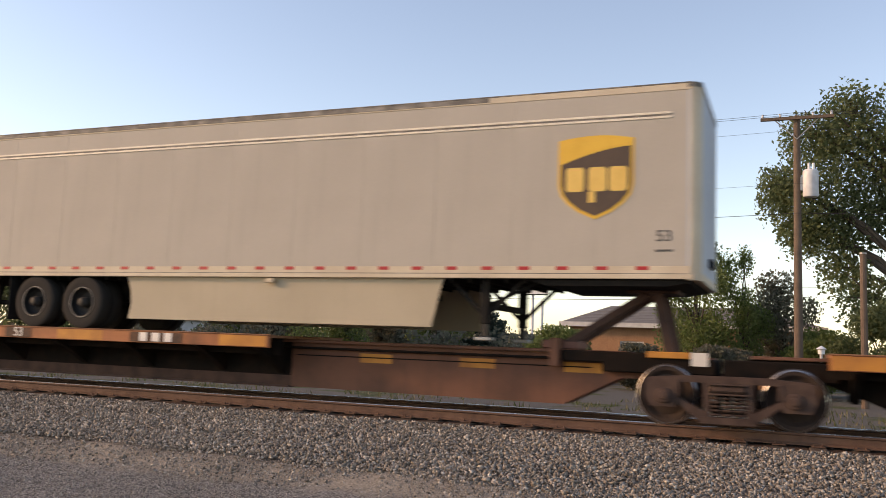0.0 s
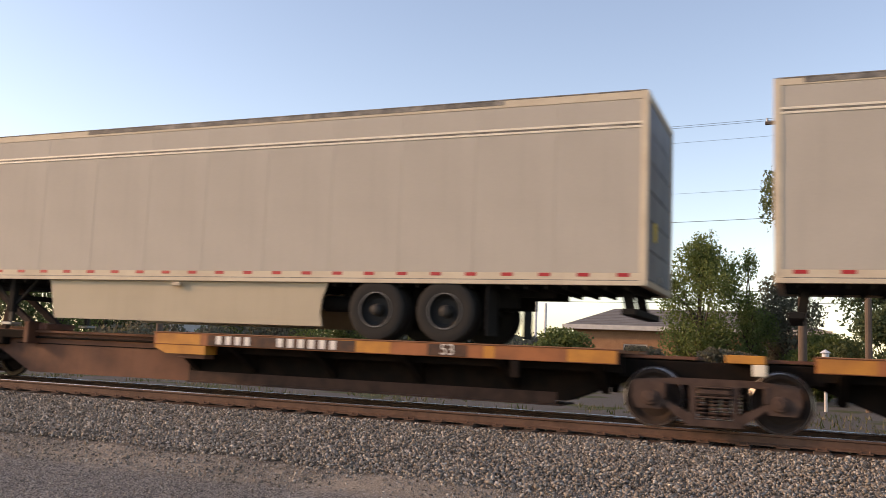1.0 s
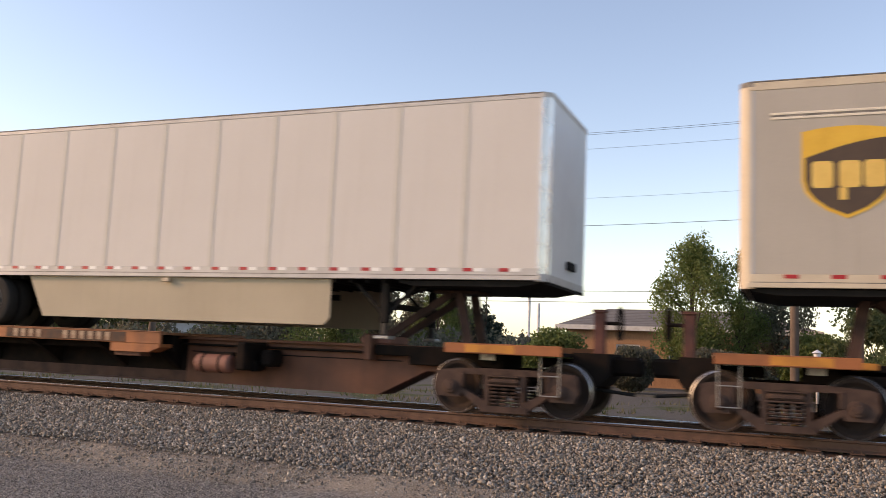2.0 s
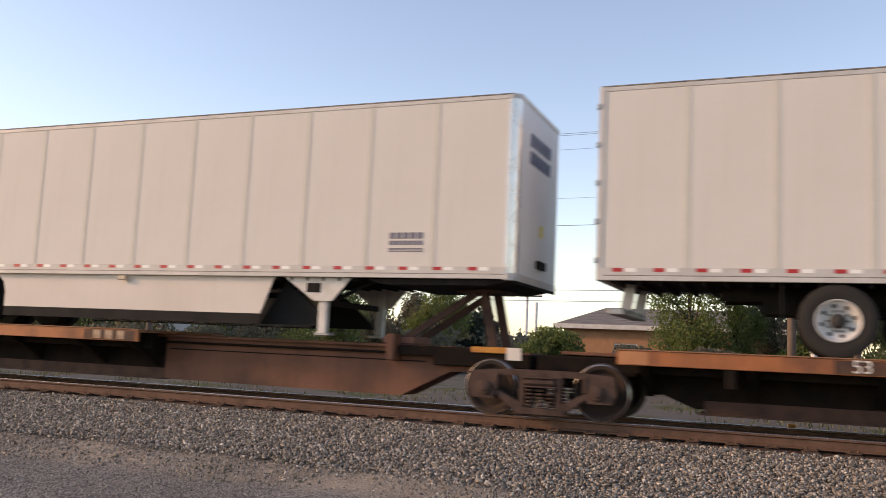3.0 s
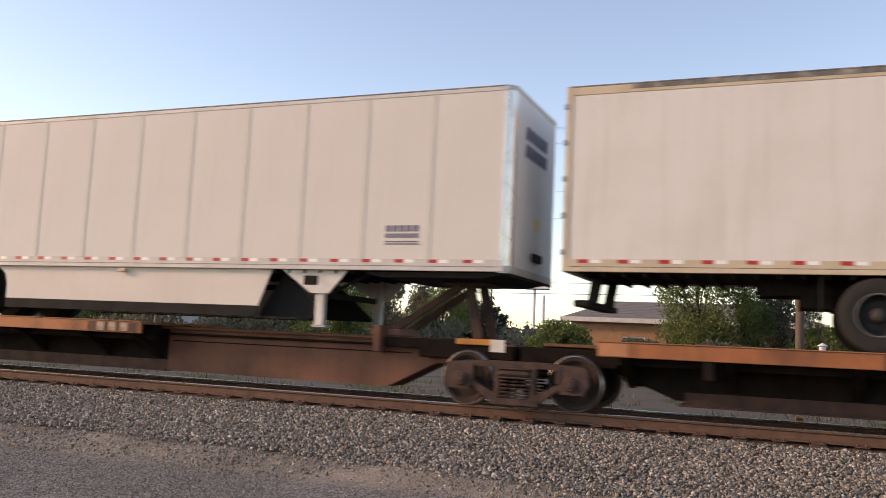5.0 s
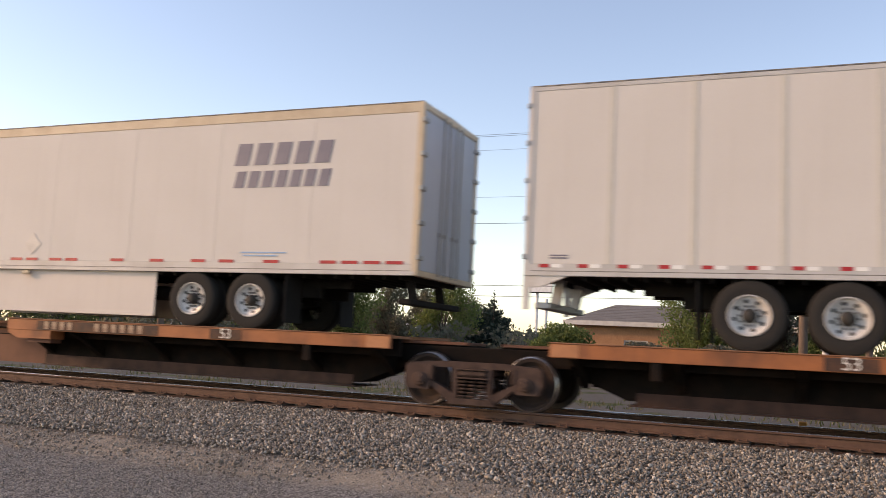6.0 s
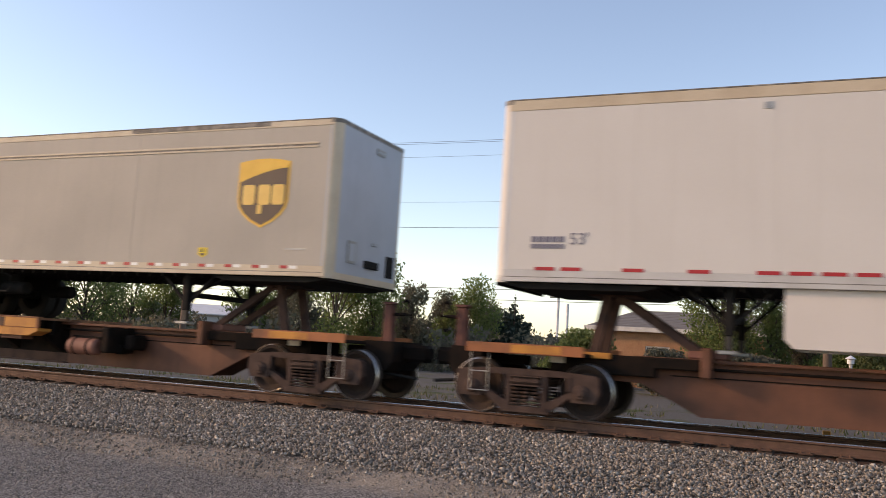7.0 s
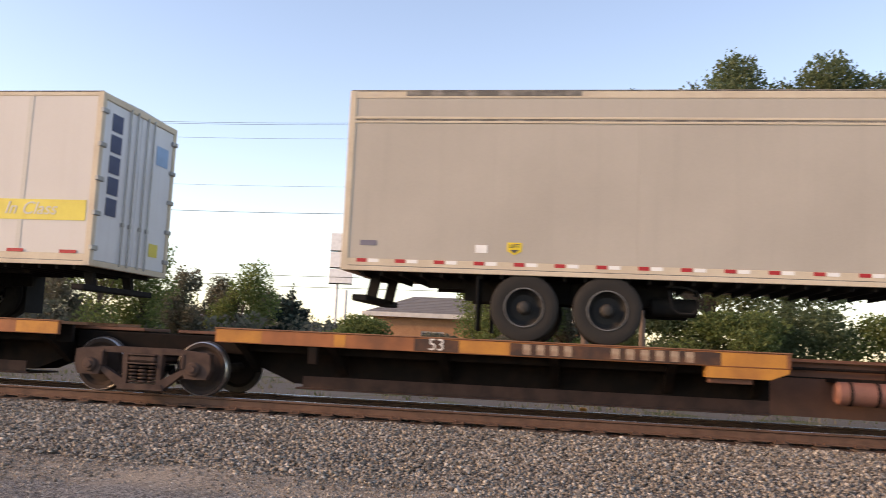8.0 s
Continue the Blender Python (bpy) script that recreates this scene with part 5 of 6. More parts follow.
def build_plants():
    # tall tree beyond the poles, its crown in separate lobes
    big = [((-5.2, -1, 9.0), (2.0, 1.8, 1.7)), ((-4.6, 0, 7.4), (1.7, 1.8, 1.2)), ((-2.8, 0, 11.2), (2.3, 2.0, 1.6)), ((-2.2, 1, 8.6), (2.2, 2.2, 1.9)), ((0.2, 0, 13.3), (2.3, 2.2, 1.5)),
           ((0.6, -1, 10.6), (2.6, 2.3, 2.2)), ((1.2, 0, 7.5), (2.5, 2.2, 1.5)), ((3.2, 0, 12.4), (2.1, 2.0, 1.7)), ((3.8, 0, 9.5), (2.4, 2.2, 2.0)), 
           ((-6.3, -1, 9.3), (1.1, 1.3, 1.1)), ((-5.6, 0, 7.6), (1.0, 1.2, 0.8)), ((-4.9, 0, 11.8), (1.6, 1.6, 1.2)), ((-3.4, 0, 13.0), (1.4, 1.4, 1.1)),
           ((-3.7, 0, 5.7), (1.2, 1.2, 1.1)), ((-2.8, -1, 4.3), (1.3, 1.2, 1.3)), ((1.5, -1, 5.0), (2.2, 2.0, 1.6)), ((4.5, -1, 5.6), (2.0, 2.0, 1.8))]
    tree(5.6, 42.0, 14.0, big, 58000, 0.10, M["leaf_dark"], "tall dark-green broadleaf tree with drooping lobes", 21, 0.42, 0.9)
    big2 = [((-2.4, 0, 15.2), (1.3, 1.3, 1.2)), ((-0.3, 0, 14.0), (1.3, 1.4, 1.0)), ((1.9, 0, 15.1), (1.5, 1.5, 1.2)), ((3.9, 0, 14.3), (1.3, 1.5, 1.0)), ((-1.2, 0, 11.6), (2.3, 2.0, 1.6)), ((1.8, 0, 11.0), (2.5, 2.2, 1.8)), ((-2.6, 0, 9.4), (1.9, 2.0, 1.6)), ((0.6, 0, 8.6), (2.5, 2.0, 1.9))]
    tree(9.3, 43.0, 15.0, big2, 36000, 0.105, M["leaf_dark"], "tall green broadleaf tree with an open crown", 22, 0.4, 0.6)
    tree(17.0, 43.0, 13.0, big2[1:], 20000, 0.13, M["leaf_dark"], "tall green broadleaf tree with an open crown", 23, 0.4, 0.6)
    # mixed trees before and beside the house
    tree(-4.0, 37.5, 5.6, blobs_for(1.75, 1.5, 1.8, 5.9, 18, 31, 0.5), 17000, 0.068, M["leaf_bright"], "young bright-green tree before the house", 31, 0.10)
    tree(-2.2, 38.5, 5.0, blobs_for(1.25, 1.2, 1.2, 5.7, 14, 32, 0.45), 9000, 0.060, M["leaf_bright"], "thin light-green tree with bare twigs", 32, 0.09)
    tree(-0.6, 40.0, 4.2, blobs_for(1.7, 1.5, 0.8, 4.9, 14, 33, 0.48), 12000, 0.072, M["leaf_grey"], "bushy grey-green small tree", 33, 0.10)
    for i, (x, y, w, hh, m, nm) in enumerate([(-10.7, 40.5, 1.6, 2.3, "leaf_bright", "round bright-green bush by the house"), (2.9, 36.0, 1.9, 3.1, "leaf_dark", "wide dark-green shrub along the line"), (5.6, 35.0, 2.2, 2.9, "leaf_bright", "wide green shrub along the line"), (8.6, 36.5, 2.3, 3.3, "leaf_dark", "tall dark-green shrub along the line"),
                                               (12.0, 36.0, 2.4, 3.0, "leaf_bright", "wide green shrub along the line"), (-6.3, 36.0, 1.1, 1.9, "leaf_grey", "dry grey-green shrub before the house"), (-2.6, 34.6, 1.4, 1.7, "leaf_grey", "dry grey-green shrub before the house"), (0.9, 38.0, 1.5, 2.4, "leaf_bright", "green shrub beside the pole"), (16.0, 35.0, 2.6, 3.4, "leaf_dark", "wide dark-green shrub along the line")]):
        tree(x, y, hh * 0.8, blobs_for(w * 1.15, w * 0.8, 0.4, hh, 15, 50 + i, 0.48), 14000, 0.078, M[m], nm, 60 + i, 0.05, category="bush", group="shrubs along the line")
    # trees down the line
    for i, (b, r, top, w, m, nm) in enumerate([(22.4, 58, 5.9, 1.6, "leaf_bright", "slender light-green tree behind the track"), (23.8, 60, 5.2, 1.2, "leaf_grey", "thin grey-green tree behind the track"), (25.8, 57, 5.4, 1.2, "leaf_grey", "thin half-bare grey tree"), (28.4, 52, 6.0, 2.0, "leaf_bright", "leafy green tree behind the track"),
                                                (30.9, 50, 7.2, 2.3, "leaf_bright", "leafy bright-green tree behind the track"), (33.0, 56, 4.4, 2.2, "leaf_grey", "low grey-green tree behind the track"), (35.5, 58, 4.2, 2.4, "leaf_bright", "low green tree behind the track"), (41.5, 60, 5.0, 1.8, "leaf_bright", "small green tree behind the track"),
                                                (43.5, 62, 5.8, 2.0, "leaf_dark", "dark-green tree behind the track"), (46.2, 55, 7.4, 2.4, "leaf_bright", "leafy green tree behind the track"), (49.5, 56, 6.2, 2.4, "leaf_dark", "dark-green tree behind the track"), (20.8, 66, 4.6, 1.8, "leaf_grey", "low grey-green tree behind the track"), (26.8, 62, 4.0, 2.2, "leaf_dark", "low dark-green tree behind the track")]):
        x, y = -r * math.sin(radians(b)), r * math.cos(radians(b))
        tree(x, y, top * 0.8, blobs_for(w * 1.2, w, top * 0.2, top, 16, 80 + i, 0.46), 8500, 0.095, M[m], nm, 90 + i, 0.10, group="trees down the line")
    conifer(-19.5, 56.2, 5.0, 3.0, 7, "dark blue-green pine tree behind the track")
    conifer(-18.2, 60.5, 2.7, 1.1, 8, "small dark pine tree")
    # brush at the foot of the trees, one mass
    rng = random.Random(9)
    blobs = []
    for i in range(150):
        b, r = rng.uniform(15, 56), rng.uniform(50, 70)
        blobs.append(((-r * math.sin(radians(b)), r * math.cos(radians(b)), -0.1 + rng.uniform(0, 1.6)), (rng.uniform(0.8, 1.8), 0.9, rng.uniform(0.5, 1.2))))
    tagged(new("brush", leaf_cloud(blobs, 24000, 0.16, 15, M["leaf_grey"])), "tangled grey-green brush at the foot of the trees", "brush", kind="stuff")
    blobs = [((-260 + 8 * i + rng.uniform(-3, 3), 150 + rng.uniform(-15, 25), rng.uniform(0, 2.0)), (6.5, 5, rng.uniform(1.5, 3.5))) for i in range(60)]
    tagged(new("distant_trees", leaf_cloud(blobs, 14000, 0.55, 16, M["leaf_dark"])), "far line of dark green trees", "trees", kind="stuff")
    # weeds beyond the track
    r2 = np.random.default_rng(8)
    n = 9000
    p = np.stack([r2.uniform(-34, 8, n), r2.uniform(16.6, 30, n) ** 1.0, np.zeros(n)], 1)
    keep = np.array([noise.noise((q[0] * 0.45, q[1] * 0.45, 3)) > 0.02 for q in p])
    p = p[keep]
    p[:, 2] = -0.53
    n = len(p)
    ang, hgt = r2.uniform(0, 6.28, n), r2.uniform(0.04, 0.20, n)
    lean = r2.normal(size=(n, 2)) * 0.06
    wv = np.stack([np.cos(ang), np.sin(ang), 0 * ang], 1) * 0.022
    tip = p + np.stack([lean[:, 0], lean[:, 1], hgt], 1)
    me = bpy.data.meshes.new("weeds")
    v = np.stack([p - wv, p + wv, tip], 1).reshape(-1, 3)
    me.from_pydata(v.tolist(), [], np.arange(n * 3).reshape(-1, 3).tolist())
    me.materials.append(M["weed"])
    tagged(new("weeds", me), "dry and green weeds beyond the track", "weeds", kind="stuff")


def build_line():
    utility_pole(0.0, 33.8, 9.9, True)
    utility_pole(-28.2, 33.2, 9.9)
    utility_pole(28.0, 34.4, 9.9)
    utility_pole(-57.0, 32.6, 9.9)
    for z, off, r in ((9.95, -1.15, 0.007), (9.95, 1.15, 0.007), (9.35, 0.7, 0.0055), (7.35, 0.0, 0.005), (6.25, -0.2, 0.010)):
        wire([(-57.0, 32.6 - 0.17 + off * 0.12, z), (-28.2, 33.2 - 0.17 + off * 0.12, z), (0.0, 33.8 - 0.17 + off * 0.12, z), (28.0, 34.4 - 0.17 + off * 0.12, z)], r)
    for x in (-85, 26):
        utility_pole(x, 62.0, 6.2)
    for z in (5.75, 4.95):
        wire([(-85, 61.85, z + 0.5), (26, 61.85, z + 0.5)], 0.020, 0.75)
    p = thing("wooden_post", pose(1.95, 31.0, -0.55), "weathered plain wooden post", "post")
    part("shaft", Build().bar((0, 0, -0.3), (0, 0, 5.0), 0.12, 10, 0.10), M["pole_wood"], p)
    part("cap", Build().cyl((0, 0, 0), 0.115, 5.0, 5.04, "z", 10), M["galv"], p)
    lamp = thing("yard_post", pose(0.66, 30.0, -0.55), "white yard post with a small hooded head", "post")
    part("shaft", Build().bar((0, 0, -0.2), (0, 0, 1.75), 0.05, 10), M["fascia"], lamp)
    part("head", Build().lathe([(1.72, 0.0), (1.72, 0.10), (1.86, 0.11), (1.88, 0.17), (1.96, 0.05), (1.99, 0.0)], (0, 0, 0), "z", 14), M["sign_white"], lamp, smooth=True)
    sg = thing("tall_sign", pose(-22.2, 77.0, -0.5), "tall pole sign with three blank white panels", "sign")
    part("mast", Build().bar((-0.35, 0, -0.2), (-0.35, 0, 10.6), 0.13, 10).bar((0.55, 0, -0.2), (0.55, 0, 6.0), 0.13, 10), M["ceramic"], sg)
    for z0, z1 in ((9.6, 11.2), (8.05, 9.45), (6.6, 7.9)):
        pn = part("panel", Build().box(-1.1, 1.1, -0.28, -0.14, z0, z1, 0.02), M["sign_white"], sg)
        part("panel_edge", Build().box(-1.1, 1.1, -0.30, -0.12, z0 - 0.10, z0 - 0.01), M["chassis"], pn)
    st = thing("marker_stub", pose(0.0, 18.0, -0.58), "short faded orange marker post", "post")
    part("shaft", Build().box(-0.07, 0.07, -0.05, 0.05, 0, 0.40, 0.012), M["yellow"], st)
    rock = Build()
    for i, (a, c, r) in enumerate(((0, 0, 0.22), (0.3, 0.08, 0.16), (-0.28, -0.05, 0.13))):
        pr = [(-r, 0.0), (-r * 0.9, r * 0.45), (-r * 0.2, r * 0.72), (r * 0.5, r * 0.62), (r, r * 0.2), (r, 0.0)]
        rock.prism([(a + p, q) for p, q in pr], c - r * 0.7, c + r * 0.7)
    single("rubble_lump", rock, M["fascia"], pose(-7.6, 18.0, -0.50), "pale lump of rubble beside the track", "rock")
    build_shed(-46.5, 50.5, 9.5, 7, 2.75, 25, "long low white metal shed behind trees")
    build_shed(-31.5, 62.0, 6.0, 5, 2.3, 20, "small white metal shed behind trees")


# ---------------------------------------------------------------- the train


def build_train():
    grey = dict(wall="grey_panel", rail="grey_rail", style="ribbed_band", strip="gold_strip", nose="nose_grey", door="door_grey", cap="dark_rail", panels=12, top=4.97, bottom=2.05, plain_tape=True)
    white = dict(wall="white_panel", rail="alu_rail", style="plate", nose="nose_white", door="nose_white", head=0.07, panels=13, top=5.03, bottom=2.06, cap="alu_rail", post="steel_post")
    # A: grey parcel trailer, nose ahead
    t, ns, W, zb, zt, L = trailer(-17.46, 1, dict(grey, length=16.30, band=4.51, axles=(3.55, 4.78), gear=12.95, skirt=(5.80, 12.25, 1.26, "skirt_cream", "curved"), rims=("black", "black"), scuffs=((0.4, 13.0),), head=0.10), "light grey parcel trailer with cream skirt and brown shield emblem")
    shield_decal(t, L - 1.55, 3.60 - DECK_Z, 1.16, 1.30, ns)
    side_text(t, lettering("53", 0.24, M["paint_black"]), L - 0.52, 2.68 - DECK_Z, None, ns, W, "length_mark", "black 53")
    side_text(t, Bars(5, 0.26, 0.03), L - 0.52, 2.47 - DECK_Z, M["paint_black"], ns, W)
    # B: grey parcel trailer, doors ahead
    t, ns, W, zb, zt, L = trailer(-19.21, -1, dict(grey, band=4.44, top=4.95, bottom=1.99, axles=(3.20, 4.44), gear=12.9, skirt=(5.40, 11.70, 1.24, "skirt_cream", "curved"), rims=("black", "black"), scuffs=((2.3, 11.0),)), "light grey parcel trailer with dark ribbed doors and cream skirt")
    shield_decal(t, L - 1.40, 3.60 - DECK_Z, 1.16, 1.30, ns)
    # D: white plate trailer with a slanted cream skirt
    t, ns, W, zb, zt, L = trailer(-54.31, 1, dict(white, axles=(3.32, 4.57), gear=13.3, skirt=(5.50, 12.35, 1.27, "skirt_cream", "slant"), rims=("white", "black"), guard="galv"), "white plate-sided trailer with a cream skirt")
    # E and G: white plate trailers with white skirts
    for rear, top in ((-71.73, 5.03), (-106.24, 5.06)):
        t, ns, W, zb, zt, L = trailer(rear, 1, dict(white, top=top, axles=(3.32, 4.58), gear=12.70, gear_kind="lg_white", skirt=(5.15, 11.75, 1.24, "skirt_white", "round"), bracket=True, guard="galv"), "white plate-sided trailer with white skirt and black rubber edge")
        side_text(t, Bars(5, 0.62, 0.10, 0.2), L - 1.88, 2.76 - DECK_Z, M["paint_slate"], ns, W)
        side_text(t, Bars(7, 0.62, 0.07, 0.2), L - 1.88, 2.64 - DECK_Z, M["paint_slate"], ns, W)
        side_text(t, Build().box(-0.31, 0.31, -0.002, 0.002, -0.012, 0.012).box(-0.31, 0.31, -0.002, 0.002, -0.05, -0.03), L - 1.88, 2.54 - DECK_Z, M["paint_slate"], ns, W)
        side_text(t, Build().box(-0.14, 0.14, -0.002, 0.002, -0.03, -0.01).box(-0.14, 0.14, -0.002, 0.002, 0.01, 0.03), 0.55, 2.36 - DECK_Z, M["paint_slate"], ns, W)
        for n, z in ((5, 4.45), (7, 4.15)):
            part("lettering", Bars(n, 1.3, 0.22, 0.25, 0.15), M["paint_navy"], t, "dark blue bars", at=pose(L + 0.004, 0.0, z - DECK_Z, 0, 0, 90))
        part("placard", Build().box(-0.1, 0.1, -0.003, 0.003, -0.1, 0.1), M["lime_vinyl"], t, at=pose(L + 0.004, 0.15, 3.0 - DECK_Z, 0, 0, 90))
    # F: old white trailer with rust bleeding at the corner, no skirt
    t, ns, W, zb, zt, L = trailer(-89.25, 1, dict(length=16.32, wall="old_white", rail="tan_rail", toprail="tan_rail", style="sheet", nose="nose_grey", door="nose_white", panels=7, top=4.95, bottom=2.08, axles=(4.35, 5.60), gear=13.3, gear_kind="deck_rust", fittings=((0.45, 4.15, 4.28, 0.30, "galv"), (-0.25, 2.30, 2.85, 0.16, "chassis"), (0.85, 2.15, 2.75, 0.30, "chassis"), (0.1, 3.25, 3.40, 0.5, "paint_slate")), rims=("black", "white"), scuffs=((1.0, 15.6),), head=0.13, post="rust_bleed"), "old white trailer with tan rails and rusty corner")
    side_text(t, Bars(4, 0.42, 0.16), L - 2.18, 2.65 - DECK_Z, M["paint_black"], ns, W)
    side_text(t, Bars(6, 0.66, 0.16), L - 1.48, 2.65 - DECK_Z, M["paint_black"], ns, W)
    fr = Build().box(-0.19, 0.19, -0.004, 0.004, -0.13, -0.10).box(-0.19, 0.19, -0.004, 0.004, 0.10, 0.13).box(-0.19, -0.16, -0.004, 0.004, -0.10, 0.10).box(0.16, 0.19, -0.004, 0.004, -0.10, 0.10)
    side_text(t, fr, L - 7.50, 3.78 - DECK_Z, M["deck_rust"], ns, W, "placard_frame", "rusty empty placard frame")
    side_text(t, Build().box(-0.16, 0.16, -0.002, 0.002, -0.10, 0.10), L - 7.50, 3.78 - DECK_Z, M["rust_bleed"], ns, W, "placard_plate", "rust-stained plate")
    side_text(t, Build().box(-0.025, 0.025, -0.002, 0.002, -0.10, 0.04), L - 7.78, 3.72 - DECK_Z, M["rust_bleed"], ns, W, "rust_stain", "small rust stain")
    side_text(t, fr.mesh("placard_frame", M["tan_rail"]), L - 0.72, 2.50 - DECK_Z, None, ns, W, "placard_frame", "tan empty placard frame")
    # H: white trailer, doors ahead, with large slate lettering
    t, ns, W, zb, zt, L = trailer(-108.06, -1, dict(wall="white_panel", rail="alu_rail", toprail="tan_rail", style="sheet", nose="nose_white", door="nose_grey", panels=8, top=4.95, bottom=2.03, axles=(3.22, 4.49), gear=12.6, skirt=(5.38, 11.85, 1.20, "skirt_white", "plain"), tape=0.32, tape_z=0.05, frame="tan_rail", head=0.17, post="white_panel"), "white trailer with tan roof rail and large slate lettering")
    for n, z, w, hh in ((5, 4.18, 2.10, 0.40), (7, 3.72, 2.05, 0.30)):
        side_text(t, Bars(n, w, hh, 0.30, 0.2), 2.72, z - DECK_Z, M["paint_slate"], ns, W)
    side_text(t, lettering("53'", 0.26, M["paint_slate"]), L - 1.35, 2.70 - DECK_Z, None, ns, W, "length_mark", "slate 53 mark")
    side_text(t, Bars(5, 0.55, 0.09, 0.2), L - 0.85, 2.70 - DECK_Z, M["paint_slate"], ns, W)
    side_text(t, Bars(7, 0.55, 0.07, 0.2), L - 0.85, 2.59 - DECK_Z, M["paint_slate"], ns, W)
    side_text(t, Build().prism([(-0.22, 0), (0, -0.22), (0.22, 0), (0, 0.22)], -0.006, 0.006), L - 7.65, 2.55 - DECK_Z, M["fascia"], ns, W, "placard", "pale diamond placard holder")
    side_text(t, Build().box(-0.48, 0.48, -0.002, 0.002, 0.025, 0.05).box(-0.42, 0.30, -0.002, 0.002, -0.03, -0.005), 3.0, 2.36 - DECK_Z, M["blue_vinyl"], ns, W, "pinstripe", "thin blue stripes")
    side_text(t, Build().box(-0.06, 0.06, -0.006, 0.006, -0.05, 0.05, 0.002), L - 4.05, 4.66 - DECK_Z, M["galv"], ns, W, "vent_plate", "small grey vent plate")
    # I: shorter grey parcel trailer, nose ahead
    t, ns, W, zb, zt, L = trailer(-140.63, 1, dict(grey, length=13.38, panels=3, band=4.39, strip="grey_rail", top=4.84, bottom=2.02, axles=(2.84, 4.06), gear=10.1, fittings=((-0.62, 2.33, 2.74, 0.30, "galv"), (0.88, 2.20, 2.62, 0.30, "chassis"), (0.25, 4.50, 4.62, 0.34, "galv"), (0.2, 2.74, 2.80, 0.16, "galv")), rims=("black", "black"), plain_tape=False, scuffs=((0.9, 3.6), (8.6, 11.9)), head=0.11), "shorter grey parcel trailer with brown shield emblem and no skirt")
    shield_decal(t, L - 1.53, 3.52 - DECK_Z, 1.12, 1.28, ns)
    pts = [(4.95, 0.86), (5.0, 0.60), (5.1, 0.52), (5.3, 0.52), (5.38, 0.62), (5.36, 0.84), (5.2, 0.90), (4.9, 0.92)]
    part("hose_loop", Build().tube([(x, ns * 1.05, z) for x, z in pts], 0.018, 6), M["black_rubber"], t, "black hanging hose loop")
    side_text(t, Build().box(-0.09, 0.09, -0.002, 0.002, -0.06, 0.06), 2.17, 2.40 - DECK_Z, M["white_tape"], ns, W, "sticker", "small white sticker")
    for x in (2.67, 10.60):
        side_text(t, Build().prism([(-0.11, 0.09), (-0.11, -0.04), (0, -0.10), (0.11, -0.04), (0.11, 0.09)], -0.002, 0.002), x, 2.42 - DECK_Z, M["yellow_vinyl"], ns, W, "lift_sticker", "yellow lifting sticker")
        side_text(t, lettering("LIFT", 0.085, M["paint_black"]), x, 2.455 - DECK_Z, None, ns, W, "sticker_word", "black word LIFT", lift=0.0075)
        side_text(t, Build().prism([(-0.07, -0.02), (0, -0.075), (0.07, -0.02)], -0.002, 0.002), x, 2.42 - DECK_Z, M["paint_black"], ns, W, "sticker_arrow", "black arrow", lift=0.006)
    side_text(t, Build().box(-0.13, 0.13, -0.002, 0.002, -0.04, 0.04), 0.42, 2.45 - DECK_Z, M["paint_slate"], ns, W)
    side_text(t, Build().box(-0.20, 0.20, -0.002, 0.002, -0.015, 0.015), L - 0.75, 2.50 - DECK_Z, M["galv"], ns, W)
    # J: white trailer, doors ahead, yellow band along its side
    t, ns, W, zb, zt, L = trailer(-144.83, -1, dict(white, top=4.84, bottom=1.95, post="white_panel", rail="grey_rail", axles=(3.2, 4.45), gear=12.7, tape=0.30, tape_z=0.06), "white trailer with a dull yellow band and blue-lettered doors")
    side_text(t, Build().box(-4.4, 4.4, -0.002, 0.002, -0.17, 0.17), 4.55, 2.85 - DECK_Z, M["lime_vinyl"], ns, W, "yellow_band", "dull yellow band")
    part("slogan", lettering("In Class", 0.30, M["ghost"], 0.3), None, t, "pale slogan", at=pose(1.15, ns * (W + 0.008), 2.86 - DECK_Z, 0, 0, 180))
    for k in range(5):
        part("lettering", Build().box(-0.17, 0.17, -0.003, 0.003, -0.15, 0.15, 0.002), M["paint_navy"], t, "dark blue bars", at=pose(0.012, 0.80, 4.42 - k * 0.36 - DECK_Z, 0, 0, -90))
    part("sticker", Build().box(-0.22, 0.22, -0.003, 0.003, -0.18, 0.18), M["blue_vinyl"], t, at=pose(0.012, -0.82, 4.2 - DECK_Z, 0, 0, -90))
    part("sticker", Build().box(-0.16, 0.16, -0.003, 0.003, -0.12, 0.12), M["lime_vinyl"], t, at=pose(0.012, -0.75, 2.42 - DECK_Z, 0, 0, -90))
    # the platforms below, and their bogies
    spine_unit(-0.82, 16.6, stripes=True, tank_on=False)
    spine_unit(-18.27, -0.82, stripes=True, tank_on=False, dark_ink=True)
    spine_unit(-18.27, -34.75, marks="number", end_t2=True, stripes=True, tank_on=False, dark_ink=True)
    spine_unit(-55.30, -38.85, marks="number", end_t2=True)
    spine_unit(-72.69, -55.30, tank_on=False)
    spine_unit(-90.0, -72.69)
    spine_unit(-107.12, -90.0, tank_on=False)
    spine_unit(-107.12, -123.67, marks="number", end_t2=True, tank_on=False)
    spine_unit(-143.92, -127.8, marks="number", end_t2=True, stripes=True)
    spine_unit(-143.92, -161.3, stripes=True, tank_on=False)
    bogies([-0.80, 16.6, -18.27, -34.75, -38.85, -55.17, -72.53, -90.0, -107.09, -123.67, -127.76, -143.88, -161.3])


build_ground()
build_house()
build_line()
build_plants()
build_train()
build_track()
build_stones()


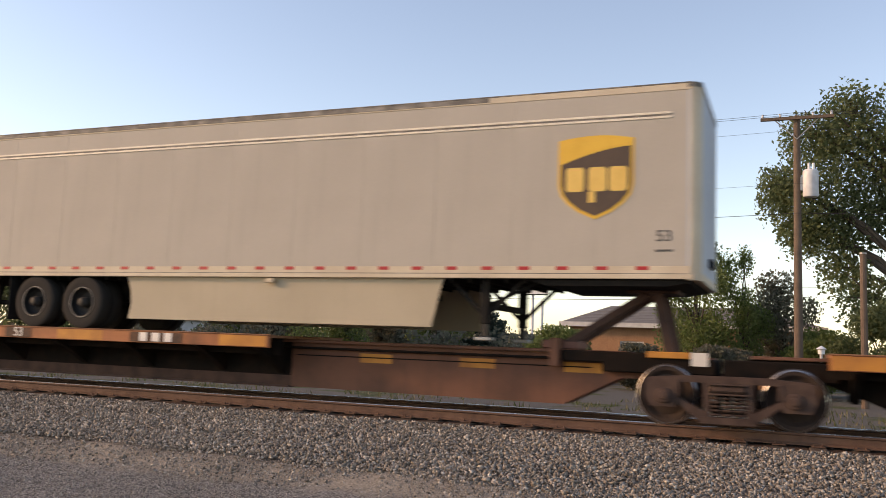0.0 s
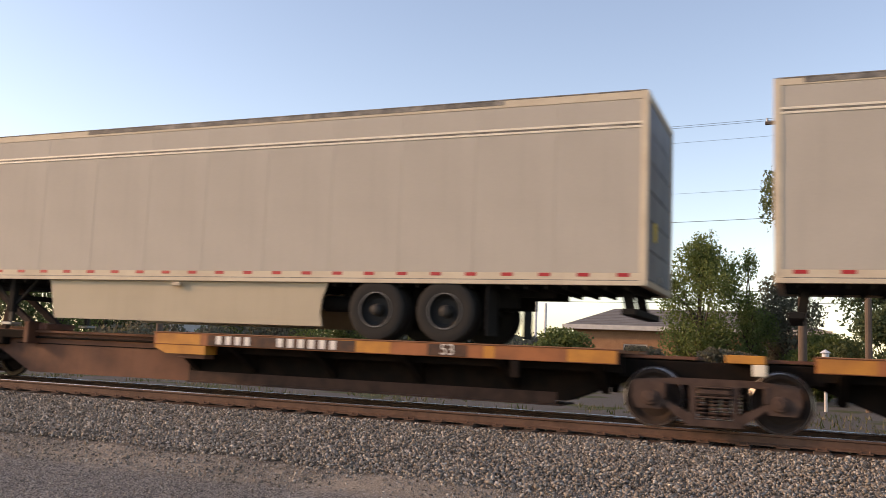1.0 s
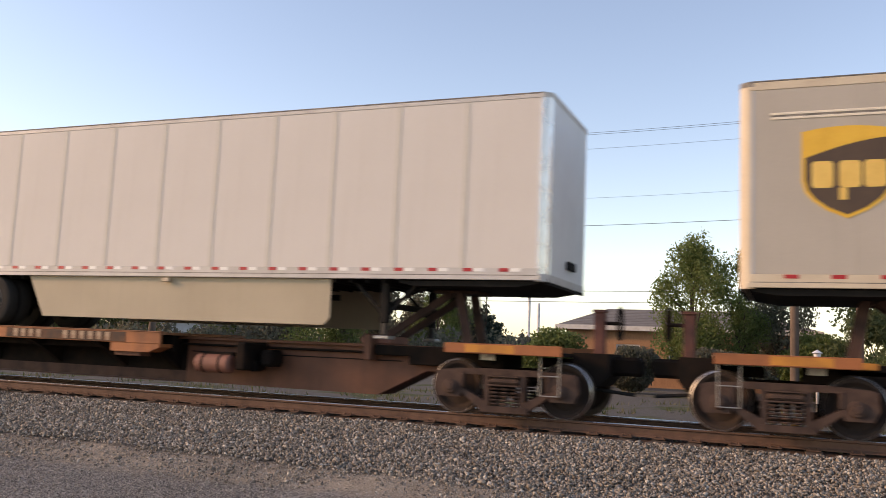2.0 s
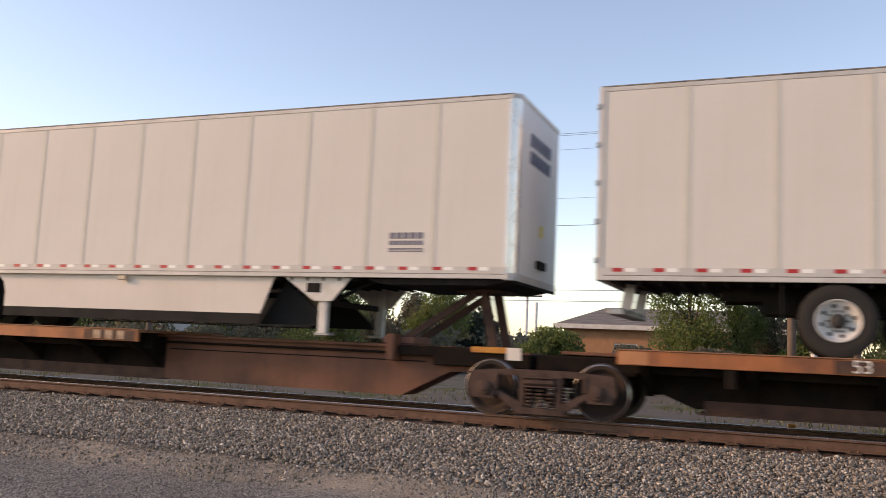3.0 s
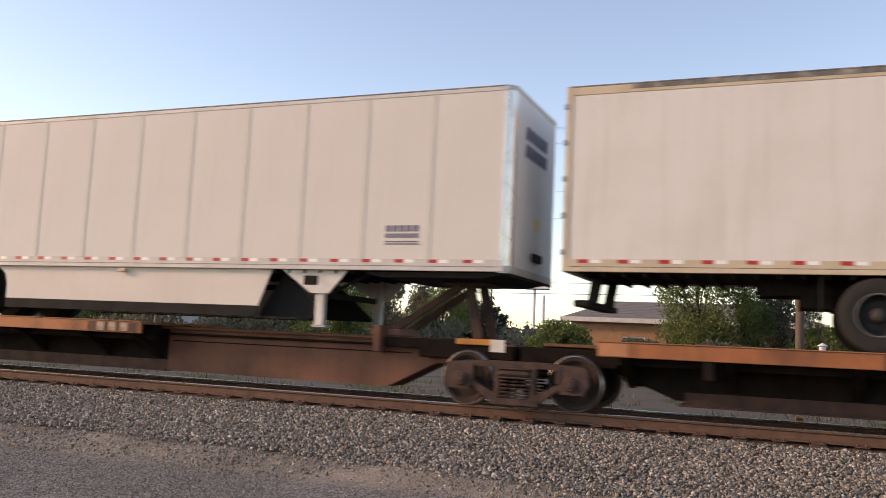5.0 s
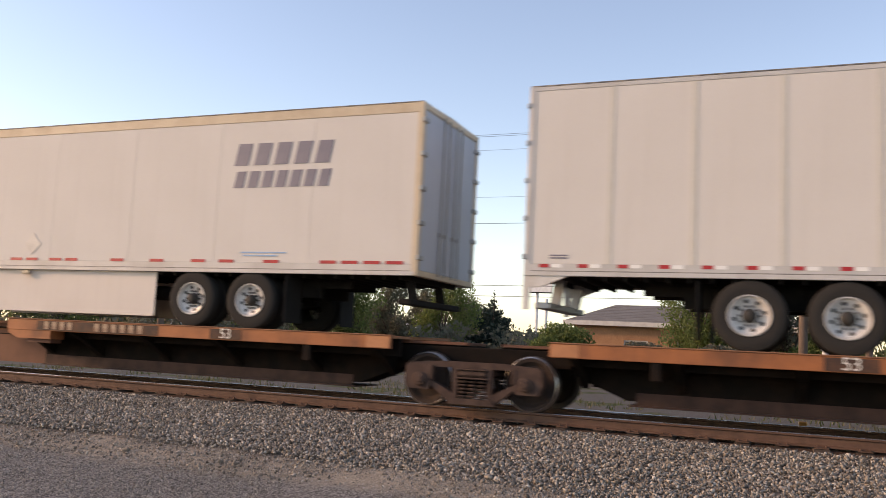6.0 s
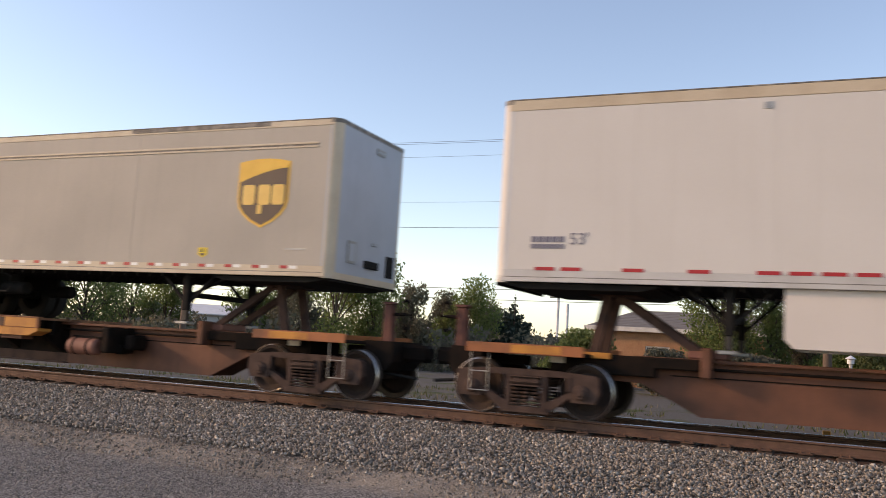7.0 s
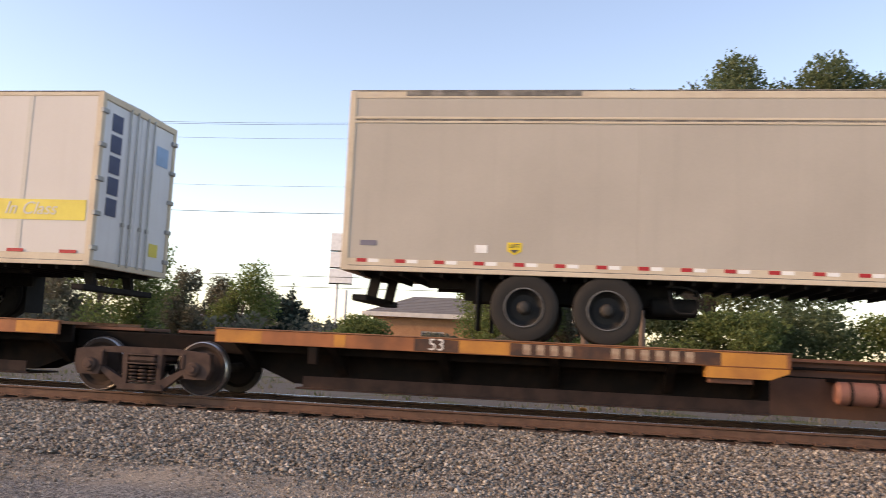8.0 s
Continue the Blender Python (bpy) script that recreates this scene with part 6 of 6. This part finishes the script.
def motions():
    """The whole train rolls past at about 17 m/s, and its wheelsets turn."""
    times = [t for t, _ in LATE]
    for ob, m in MOVERS:
        walk(ob, [(t, Matrix.Translation((run(t), 0, 0)) @ m) for t in times])
    steps = [i / FPS for i in range(8 * FPS + 1)]
    for ob, m in SPINNERS:
        walk(ob, [(t, m @ Matrix.Rotation((run(t) / WR) % (2 * math.pi), 4, "Y")) for t in steps])


motions()
